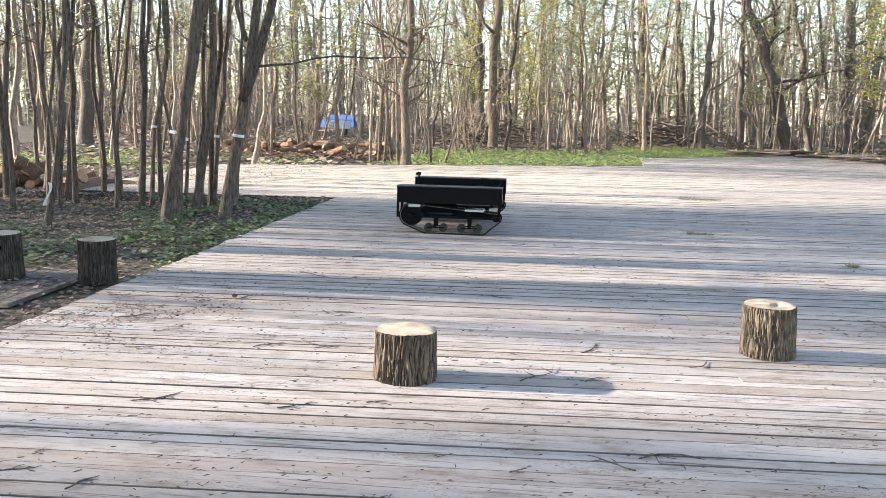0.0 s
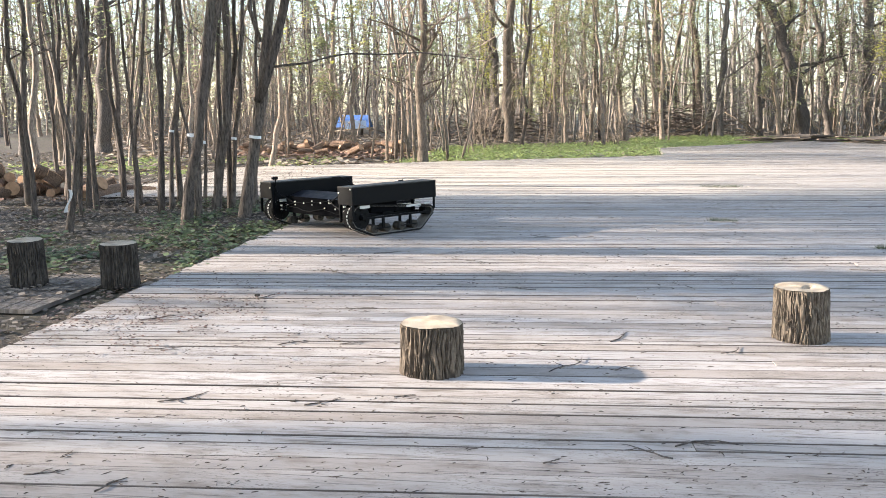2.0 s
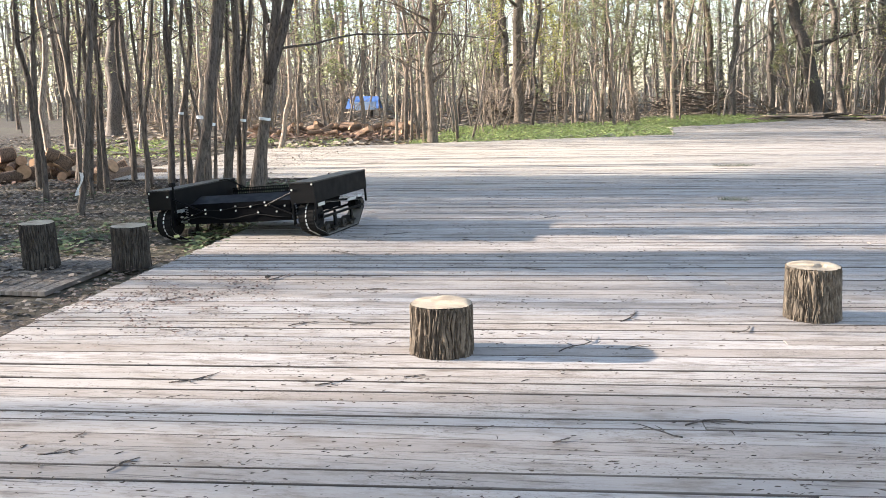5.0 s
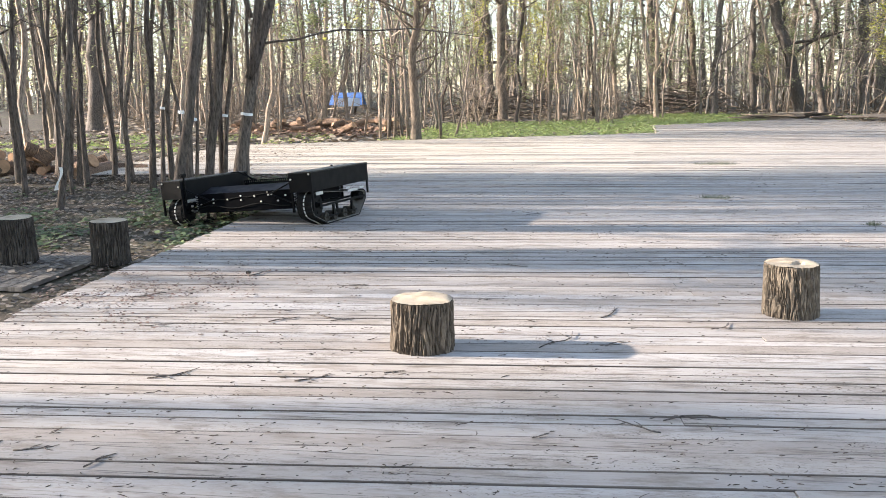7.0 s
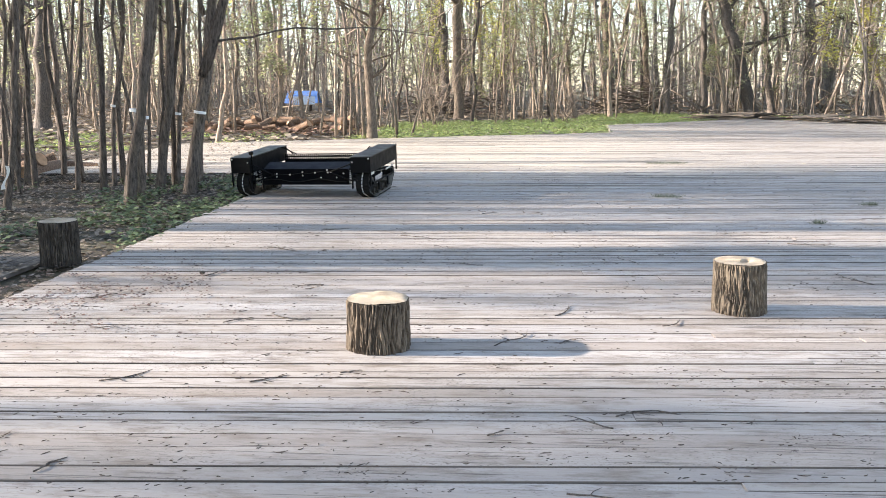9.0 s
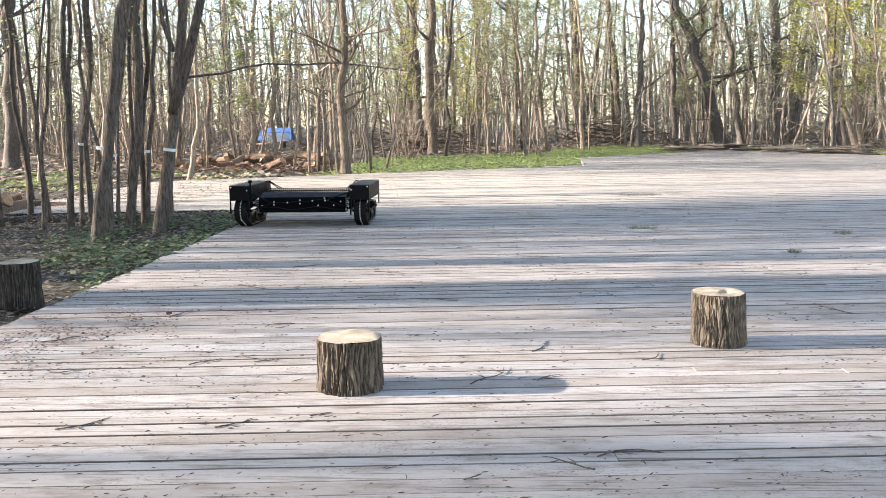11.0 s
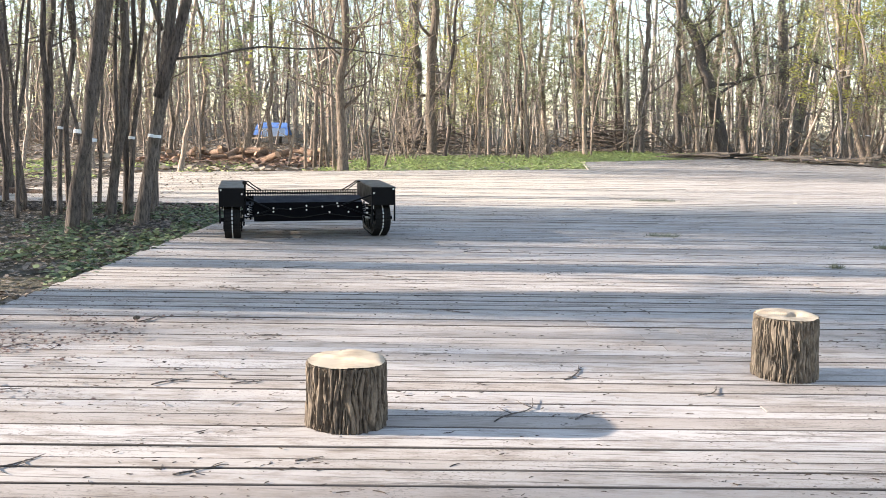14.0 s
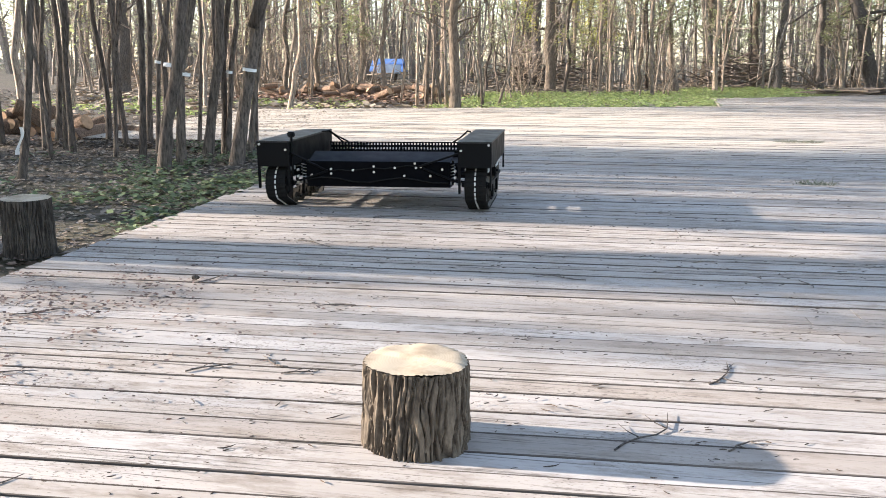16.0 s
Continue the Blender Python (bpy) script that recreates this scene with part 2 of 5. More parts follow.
# ---- mesh helpers ----
def mesh_of(name, verts, faces, mat, smooth=False):
    me = bpy.data.meshes.new(name)
    me.from_pydata(verts, [], faces)
    me.materials.append(mat)
    if smooth:
        me.polygons.foreach_set("use_smooth", [True] * len(me.polygons))
    me.update()
    return me


def part(name, me, parent, label="", m=None):
    ob = new(name, me)
    ob.parent = parent
    if m is not None:
        ob.matrix_basis = m
    if label:
        ob["label"] = label
    return ob


def bm_mesh(name, bm, mat, smooth=False):
    me = bpy.data.meshes.new(name)
    bm.to_mesh(me)
    bm.free()
    me.materials.append(mat)
    if smooth:
        me.polygons.foreach_set("use_smooth", [True] * len(me.polygons))
    return me


def box_bm(x0, x1, y0, y1, z0, z1, bevel=0.0, bm=None):
    bm = bm or bmesh.new()
    r = bmesh.ops.create_cube(bm, size=1, matrix=Matrix.LocRotScale(((x0 + x1) / 2, (y0 + y1) / 2, (z0 + z1) / 2), None, (x1 - x0, y1 - y0, z1 - z0)))
    if bevel:
        es = list({e for v in r["verts"] for e in v.link_edges})
        bmesh.ops.bevel(bm, geom=es, offset=bevel, segments=2, affect="EDGES")
    return bm


def bar_bm(a, b, r, bm=None, sides=8):
    """A round bar from a to b."""
    bm = bm or bmesh.new()
    a, b = Vector(a), Vector(b)
    m = Matrix.Translation((a + b) / 2) @ (b - a).to_track_quat("Z", "Y").to_matrix().to_4x4()
    bmesh.ops.create_cone(bm, cap_ends=True, segments=sides, radius1=r, radius2=r, depth=(b - a).length, matrix=m)
    return bm


def tube(V, F, pts, rad, k=6):
    """Adds a tapered tube along pts to the lists V and F."""
    start = len(V)
    n = len(pts)
    for i, p in enumerate(pts):
        d = (pts[min(i + 1, n - 1)] - pts[max(i - 1, 0)]).normalized()
        s = d.cross(Vector((0.31, 0.95, 0.05)) if abs(d.y) < 0.9 else Vector((1, 0, 0))).normalized()
        u = s.cross(d)
        for j in range(k):
            a = 2 * math.pi * j / k
            V.append(p + (s * math.cos(a) + u * math.sin(a)) * rad[i])
    for i in range(n - 1):
        for j in range(k):
            a, b = start + i * k + j, start + i * k + (j + 1) % k
            F.append((a, b, b + k, a + k))
    F.append(tuple(start + (n - 1) * k + j for j in range(k)))
    F.append(tuple(start + j for j in reversed(range(k))))


def leaf(V, F, p, size, rng, flat=0.0):
    """One folded leaf blade."""
    a = rng.uniform(0, 2 * math.pi)
    d = Vector((math.cos(a), math.sin(a), rng.uniform(-0.7, 0.7) * (1 - flat))).normalized()
    s = d.cross(Vector((rng.uniform(-0.5, 0.5), rng.uniform(-0.5, 0.5), 1))).normalized() * size * 0.36
    i = len(V)
    V.extend((p, p + d * size * 0.5 + s, p + d * size, p + d * size * 0.5 - s))
    F.append((i, i + 1, i + 2, i + 3))


# ---- trees ----
def grow(rng, line, r, height, limbs, first, leaves, leaf_size, spread, k=8, up=0.75, fork=None):
    """Trunk with limbs and twigs, and leaves, in lists. line: points of the trunk's lower run, from its foot."""
    TV, TF, LV, LF = [], [], [], []
    pts = [Vector(p) for p in line]
    d = (pts[-1] - pts[-2]).normalized()
    while pts[-1].z < height:
        d = (d + Vector((rng.uniform(-0.10, 0.10), rng.uniform(-0.10, 0.10), 0.10))).normalized()
        pts.append(pts[-1] + d * max(0.9, height / 11))
    fine = []
    for a, b in zip(pts, pts[1:]):
        n = max(1, int((b - a).length / 0.45))
        for i in range(n):
            w = 0.0 if i == 0 and a.z < 0.1 else 0.10 * r + 0.006
            fine.append(a.lerp(b, i / n) + Vector((rng.uniform(-w, w), rng.uniform(-w, w), 0)))
    fine.append(pts[-1])
    ph, sway = rng.uniform(0, 6.28), 0.028 + 0.10 * r
    for i, p in enumerate(fine):
        up_ = min(1.0, max(0.0, p.z) / 0.8)
        p.x += up_ * sway * (math.sin(p.z * 2.3 + ph) + 0.6 * math.sin(p.z * 4.7 + 2 * ph) - math.sin(ph))
        p.y += up_ * sway * math.sin(p.z * 2.9 + 1.7 * ph)
    top = fine[-1].z
    rads = [max(0.006, r * (1 - 0.86 * max(0, p.z) / top)) for p in fine]
    fine.insert(0, fine[0] - Vector((0, 0, 0.12)))
    rads.insert(0, r * 1.7)
    rads[1] = r * 1.28
    tube(TV, TF, fine, rads, k)
    ends = []

    def limb(p, d, ln, rr, level):
        q, ps, rs = p.copy(), [p.copy()], [rr]
        n = 5 if level == 0 else 3
        for i in range(n):
            d = (d + Vector((rng.uniform(-0.3, 0.3), rng.uniform(-0.3, 0.3), rng.uniform(-0.12, 0.26)))).normalized()
            q = q + d * (ln / n)
            ps.append(q.copy())
            rs.append(max(0.003, rr * (1 - (i + 1) / (n + 0.4))))
        tube(TV, TF, ps, rs, 3 if level else 5)
        if level < 2:
            for i in range(4 if level == 0 else 2):
                b = ps[rng.randrange(1, len(ps))]
                e = (d + Vector((rng.uniform(-1, 1), rng.uniform(-1, 1), rng.uniform(-0.4, 0.7)))).normalized()
                limb(b, e, ln * rng.uniform(0.35, 0.6), rr * 0.45, level + 1)
        else:
            ends.extend(ps[1:])
        if level == 1:
            ends.extend(ps[2:])

    for i in range(limbs):
        h = first + (top - first) * (i / max(1, limbs)) ** 0.9
        j = min(range(len(fine)), key=lambda n_: abs(fine[n_].z - h))
        a = rng.uniform(0, 2 * math.pi)
        e = Vector((math.cos(a), math.sin(a), rng.uniform(0.1, 1.0) * up)).normalized()
        limb(fine[j], e, spread * rng.uniform(0.6, 1.2) * (1.1 - 0.6 * h / top), rads[j] * 0.42, 0)
    for p, d2, ln, rr in fork or ():
        limb(Vector(p), Vector(d2).normalized(), ln, rr, 0)
    for i in range(leaves if ends else 0):
        p = rng.choice(ends) + Vector([rng.gauss(0, 0.10) for _ in range(3)])
        leaf(LV, LF, p, leaf_size * rng.uniform(0.6, 1.4), rng)
    return TV, TF, LV, LF


def tree(at, grown, bark, leaf_mat, label, category="tree", group=""):
    thing = new("tree")
    thing.location = at
    part("trunk", mesh_of("trunk", *grown[:2], bark, True), thing)
    if grown[2]:
        part("crown", mesh_of("crown", *grown[2:], leaf_mat), thing)
    return tagged(thing, label, category, group)


GROUND_Z = -0.10

# feet and leaning trunks of the trees that stand out: x, y, radius, three (sideways, height) points
TREES = [
    (-5.91, 10.53, 0.060, (0.29, 1.15), (0.42, 2.12), (0.33, 2.83)),
    (-4.59, 11.28, 0.102, (0.15, 1.05), (0.37, 2.12), (0.50, 2.94)),
    (-4.75, 12.04, 0.080, (0.13, 1.11), (0.31, 2.17), (0.53, 3.04)),
    (-4.92, 13.18, 0.097, (0.16, 1.26), (0.27, 2.32), (0.32, 3.18)),
    (-4.16, 12.40, 0.116, (0.24, 1.16), (0.37, 2.20), (0.52, 3.09)),
    (-5.58, 12.59, 0.063, (0.01, 1.24), (0.09, 2.27), (0.07, 3.10)),
    (-5.80, 13.44, 0.049, (0.07, 1.14), (0.26, 2.23), (0.42, 3.21)),
    (-6.84, 14.34, 0.038, (0.03, 1.20), (0.05, 2.27), (0.17, 3.31)),
    (-7.36, 13.58, 0.059, (0.14, 1.19), (0.12, 2.21), (0.07, 3.21)),
    (-9.29, 18.45, 0.098, (0.04, 1.35), (0.02, 2.60), (-0.06, 3.82)),
    (-4.77, 13.52, 0.054, (0.08, 1.17), (0.23, 2.25), (0.30, 3.23)),
    (-9.75, 16.59, 0.066, (-0.02, 1.33), (-0.08, 2.46), (-0.19, 3.57)),
    (-18.18, 33.82, 0.337, (0.08, 1.90), (0.17, 3.95), (0.25, 5.74)),
    (-20.42, 31.70, 0.168, (0.16, 1.80), (0.29, 3.75), (0.39, 5.44)),
    (-7.58, 23.84, 0.079, (0.35, 1.42), (0.39, 3.00), (0.54, 4.55)),
    (-3.36, 25.29, 0.168, (-0.10, 1.69), (0.01, 3.17), (0.12, 4.78)),
    (-5.08, 32.75, 0.131, (0.02, 1.73), (0.21, 3.65), (0.09, 5.73)),
    (-5.67, 32.33, 0.086, (0.29, 1.72), (0.09, 3.61), (0.15, 5.67)),
    (0.58, 41.38, 0.096, (-0.03, 1.95), (-0.10, 4.32), (-0.02, 6.91)),
    (1.13, 42.58, 0.099, (-0.20, 1.98), (-0.11, 4.41), (0.04, 7.07)),
    (-1.07, 44.07, 0.117, (0.42, 1.96), (0.44, 4.49), (0.45, 7.25)),
    (5.80, 43.16, 0.129, (-0.07, 2.09), (-0.05, 4.53), (-0.30, 7.19)),
    (-2.75, 47.61, 0.316, (-0.02, 1.95), (-0.05, 3.78), (-0.23, 7.69)),
    (13.82, 47.23, 0.407, (-0.78, 2.60), (-1.68, 5.21), (-2.74, 7.78)),
    (17.30, 48.72, 0.323, (-0.14, 2.42), (-0.30, 5.10), (-0.72, 8.02)),
    (11.81, 49.53, 0.230, (-0.20, 2.61), (-0.29, 5.06), (-0.34, 8.08)),
    (9.39, 47.99, 0.223, (0.02, 2.53), (0.09, 4.92), (0.12, 7.86)),
    (12.28, 46.98, 0.125, (-0.37, 2.28), (-0.76, 4.31), (-1.59, 7.74)),
    (15.30, 48.76, 0.227, (-0.32, 2.67), (-0.76, 5.06), (-1.45, 8.00)),
    (17.48, 39.08, 0.154, (-0.78, 2.31), (-1.39, 4.29), (-1.81, 6.73)),
    (17.18, 37.74, 0.111, (-0.39, 1.79), (-0.72, 4.19), (-1.00, 6.54)),
    (18.19, 37.80, 0.124, (-0.33, 2.28), (-0.64, 4.19), (-0.88, 6.55)),
    (20.05, 46.94, 0.277, (-0.55, 2.49), (-0.74, 4.88), (-0.96, 7.81)),
    (16.83, 47.29, 0.248, (-0.17, 2.50), (-0.22, 4.90), (-0.48, 7.86)),
    (23.10, 46.62, 0.306, (-0.27, 2.49), (-0.30, 4.85), (-0.37, 7.77)),
    (2.46, 46.16, 0.153, (0.11, 2.05), (0.22, 4.69), (0.19, 7.55)),
    (4.35, 46.42, 0.154, (-0.34, 2.09), (-0.60, 4.72), (-0.58, 7.60)),
    (-9.28, 37.11, 0.148, (0.10, 1.68), (0.15, 3.87), (0.25, 6.26)),
    (-9.22, 34.36, 0.103, (-0.14, 1.65), (-0.08, 3.68), (-0.17, 5.89)),
    (-7.53, 34.41, 0.103, (-0.06, 1.69), (0.07, 3.72), (-0.03, 5.92)),
]
CLUSTER = 12
# thinner stems among the cluster: x, y, radius, sideways lean
THIN = ((-7.0, 13.2, 0.045, 0.06), (-6.55, 13.9, 0.032, -0.05), (-7.9, 14.2, 0.05, 0.1), (-7.4, 12.1, 0.04, 0.02), (-5.25, 14.0, 0.04, 0.12), (-4.62, 14.2, 0.035, 0.05), (-5.6, 14.35, 0.03, 0.10), (-8.6, 13.8, 0.055, -0.06), (-6.15, 12.9, 0.03, 0.14), (-5.1, 12.7, 0.028, -0.04), (-4.35, 13.3, 0.035, 0.16), (-4.85, 13.6, 0.045, 0.10), (-5.75, 13.7, 0.05, 0.05), (-6.35, 14.2, 0.05, 0.12), (-7.15, 14.4, 0.045, -0.03), (-7.65, 13.5, 0.035, 0.08), (-8.3, 14.5, 0.05, 0.03), (-9.0, 13.0, 0.05, 0.06), (-6.8, 12.4, 0.03, -0.08))


def tree_kind(i, y):
    if i in (12, 13, 22, 23, 24, 25, 26, 28, 32, 33, 34):
        return BARK_DARK, "tall old tree with dark furrowed bark at the wood's edge"
    if i < CLUSTER:
        return BARK, "slender grey-brown tree growing in a cluster beside the deck"
    return BARK_MID if i == 15 else BARK_PALE, "slim sunlit tree with fresh spring leaves behind the deck"


def placed_trees():
    for i, (x, y, r, *ups) in enumerate(TREES):
        rng = random.Random(100 + i)
        line = [(0, 0, GROUND_Z)] + [(dx, rng.uniform(-0.15, 0.15) * z / 3, z) for dx, z in ups]
        bark, label = tree_kind(i, y)
        near = y < 20
        r = r * (0.70 if near else 0.9)
        big = r > 0.2
        fork = []
        if i == 4:
            fork = [((ups[1][0], 0, 2.5), (-0.2, 0.4, 1.0), 2.4, 0.04)]
        if i == 15:
            fork = [((0, 0, 3.0), (0.55, 0, 0.9), 2.6, 0.05), ((-0.02, 0, 2.7), (-0.35, 0, 1), 2.8, 0.045), ((-0.02, 0, 2.5), (0.9, -0.3, 0.6), 1.6, 0.03), ((-0.02, 0, 3.2), (-0.9, -0.2, 0.4), 1.9, 0.03), ((0, 0, 3.9), (0.9, 0.2, 0.4), 2.0, 0.03), ((-0.04, 0, 2.2), (1, 0.1, 0.30), 1.7, 0.03), ((-0.04, 0, 1.9), (-1, 0.1, 0.45), 1.5, 0.028), ((0, 0, 3.3), (0.3, 0.1, 1), 3.0, 0.045), ((0, 0, 3.5), (-0.8, -0.2, 0.6), 2.2, 0.04)]
        if i == 23:
            fork = [((ups[1][0], 0, 5.0), (0.25, 0, 1), 4.0, 0.16), ((ups[0][0], 0, 3.6), (1, -0.2, 0.2), 4.5, 0.09)]
        grown = grow(rng, line, r, 13 if near else 15 if big else 11, 5 if near else 12, 3.6 if near else 3.0 if big else 1.9,
                     220 if near else 2600 if i >= 23 else 500, 0.07 if near else 0.11, 1.6 if near else 3.2 if big else 1.8, 10 if near else 8, fork=fork)
        th = tree((x, y, 0), grown, bark, LEAF_YELLOW if i in (14, 29, 30, 31, 34) else LEAF_FRESH if i % 3 else LEAF_OLIVE, label, group="trees round the deck")
        if i == 4:
            V, F = [], []
            tube(V, F, [Vector(p) for p in ((0.30, 0, 1.62), (0.42, 0.01, 1.95), (0.56, 0.02, 2.35), (0.74, 0.0, 2.95), (1.02, 0.05, 4.0), (1.25, 0.1, 5.6), (1.35, 0.2, 7.5))], [0.075, 0.08, 0.072, 0.064, 0.05, 0.035, 0.012], 9)
            part("stem", mesh_of("stem", V, F, bark, True), th)
            V, F = [], []
            tube(V, F, [Vector(p) for p in ((0.44, 0, 2.12), (0.75, 0.02, 2.16), (1.05, 0, 2.18), (1.4, 0.05, 2.27), (1.7, 0.05, 2.31), (2.2, 0.1, 2.29), (2.7, 0.1, 2.31), (3.2, 0.1, 2.25), (3.7, 0.15, 2.18))], [0.022, 0.017, 0.015, 0.014, 0.013, 0.012, 0.010, 0.008, 0.004], 6)
            part("branch", mesh_of("branch", V, F, BARK_DARK, True), th, "long thin dark branch reaching over the deck")
        if i in (1, 2, 4, 6, 10, 29, 30, 31):
            h = 1.12 + 0.07 * math.sin(i * 2.4)
            k = h / ups[0][1]
            cx = ups[0][0] * k
            rr = r * 1.0 + 0.008
            V, F = [], []
            tube(V, F, [Vector((cx - 0.002, 0, h - 0.016)), Vector((cx + 0.003, 0, h + 0.02))], [rr, rr], 12)
            part("tape_band", mesh_of("tape_band", V, F, TAPE), th, "band of white tape tied round the trunk")


def thin_trees():
    for i, (x, y, r, ln) in enumerate(THIN):
        rng = random.Random(200 + i)
        line = [(0, 0, GROUND_Z), (ln * 0.8 + rng.uniform(-0.05, 0.05), 0.03, 1.2), (ln * 1.8 + rng.uniform(-0.1, 0.1), -0.05, 2.4), (ln * 3.2, 0, 4.0)]
        tree((x, y, 0), grow(rng, line, r, 9, 5, 2.2, 160, 0.06, 1.2, 7), BARK, LEAF_FRESH, "thin young tree among the cluster beside the deck", group="trees round the deck")


WOOD_SPECS = ((0.06, 10, 16, 1.6, 520, 1.7), (0.085, 13, 16, 2.6, 560, 2.2), (0.042, 8, 18, 1.1, 420, 1.5), (0.11, 15, 14, 3.2, 560, 2.8),
              (0.05, 9, 18, 1.4, 300, 1.4), (0.07, 12, 14, 2.8, 480, 2.0), (0.033, 6, 20, 0.8, 380, 1.2), (0.20, 16, 12, 4.0, 460, 3.4), (0.13, 15, 11, 10.6, 330, 2.6))


def background_trees():
    templates = []
    n_kinds = len(WOOD_SPECS)
    for i, (r, h, limbs, first, leaves, spread) in enumerate(WOOD_SPECS + tuple((*w[:4], w[4] * 0.2, w[5] * 0.85) for w in WOOD_SPECS)):
        rng = random.Random(300 + i)
        line = [(0, 0, -0.15)]
        x, y = 0.0, 0.0
        for z in (1.3, 2.7, 4.2):
            x, y = x + rng.uniform(-0.16, 0.16), y + rng.uniform(-0.16, 0.16)
            line.append((x, y, z))
        grown = grow(rng, line, r, h, limbs, first, int(leaves * 4.8), 0.100, spread, 6)
        templates.append(tree((0, 0, 0), grown, (BARK, BARK_PALE, BARK_MID, BARK_DARK, STEM_BARK)[i % 5], (LEAF_FRESH, LEAF_OLIVE, LEAF_YELLOW, LEAF_OLIVE, LEAF_FRESH)[i % 5],
                              "thin woodland tree with sparse spring foliage" if i < n_kinds else "thin woodland tree, almost bare, with few spring leaves", group="woodland trees"))
    rng = random.Random(77)
    spots = []
    used = set()
    tries = 0
    while len(spots) < 162 and tries < 20000:
        tries += 1
        y = 23 + 45 * rng.random() ** 1.3
        x = rng.uniform(-0.62 * y - 3, 0.62 * y + 6)
        edge = lawn_front(x)
        if y < edge + (5 if x < -3 or x > 14 else 9) or (3 < x < 14 and y < 44 + 0.05 * x) or (x < -9 and y < 25):
            continue
        if any((x - a) ** 2 + (y - b) ** 2 < 1.0 for a, b in spots):
            continue
        spots.append((x, y))
    # unseen trees added beside the deck, so that their long shade falls over it
    shade_lanes = (-4.0, -2.4, -1.0, 0.4, -9.0, 5.05, 5.8, 6.2, 8.7, 9.6, 10.2, 10.9, 11.8, 12.6, 13.6)
    fixed = []
    for y in shade_lanes:
        fixed.append((rng.uniform(-26, -14), y + rng.uniform(-0.1, 0.1), rng.choice((0, 1, 3, 5)) + (n_kinds if y > 8 else 0)))
    # high-crowned trees out of view, added to lay shade on the deck
    for x, y in ((-37, 1.75), (-36.3, 1.3), (-38.5, 1.9), (-36, 1.5), (-37.5, 0.9), (-37.2, 2.0), (-39.5, 1.5), (-40, 1.1), (-38.6, 1.0), (-26, 2.3), (-30.5, 2.16), (-36, 8.6), (-38, 9.3), (-37, 9.9), (-39, 10.6), (-36.5, 11.2), (-38, 11.9), (-37, 12.6), (-39, 13.2), (-36, 13.8), (-41, 10.1), (-41, 12.2)):
        fixed.append((x, y, 8))
    for k in range(8):
        fixed.append((-24 - 1.9 * k, 9.0 + (k * 0.618 % 1) * 5.0, (3, 7, 1)[k % 3]))
    # trees out of view, added to shade the edge log seats and the bed
    for x, y in ((-8.2, 6.78), (-8.9, 6.62), (-7.7, 6.66), (-9.6, 6.70), (-11.0, 6.45), (-6.9, 6.72), (-12.5, 6.50), (-13.6, 6.62), (-9.4, 8.4), (-10.8, 8.9), (-11.5, 10.3)):
        fixed.append((x, y, rng.choice((1, 3, 7))))
    for x, y in ((-9.9, 16.2), (-10.4, 24.8), (-12.2, 24.4), (-13.6, 23.4), (-14.8, 25.2), (-11.2, 28.4), (-16.2, 27.5)):
        fixed.append((x, y, rng.choice((0, 2, 4, 5))))
    for k in range(15):
        fixed.append((-10.5 - 17 * rng.random(), 36 + 16 * rng.random(), rng.choice((0, 1, 2, 3, 4, 5, 7))))
    spots = [(x, y, rng.choice((0, 0, 1, 2, 2, 3, 4, 4, 5, 5, 6, 7)) if y < 60 else rng.choice((1, 3, 5, 7))) for x, y in spots] + fixed
    for x, y, j in spots:
        if x < -5 and y > 15 and j < n_kinds:
            j += n_kinds
        m = pose(x, y, GROUND_Z, rng.gauss(0, 3.2), rng.gauss(0, 3.8), rng.uniform(0, 360)) @ Matrix.Scale(rng.uniform(0.85, 1.2), 4)
        if j not in used:
            used.add(j)
            templates[j].matrix_basis = m
        else:
            copy_thing(templates[j], m)
    for j, t in enumerate(templates):
        if j not in used:
            t.matrix_basis = pose(30 + 3 * j, 70, GROUND_Z)


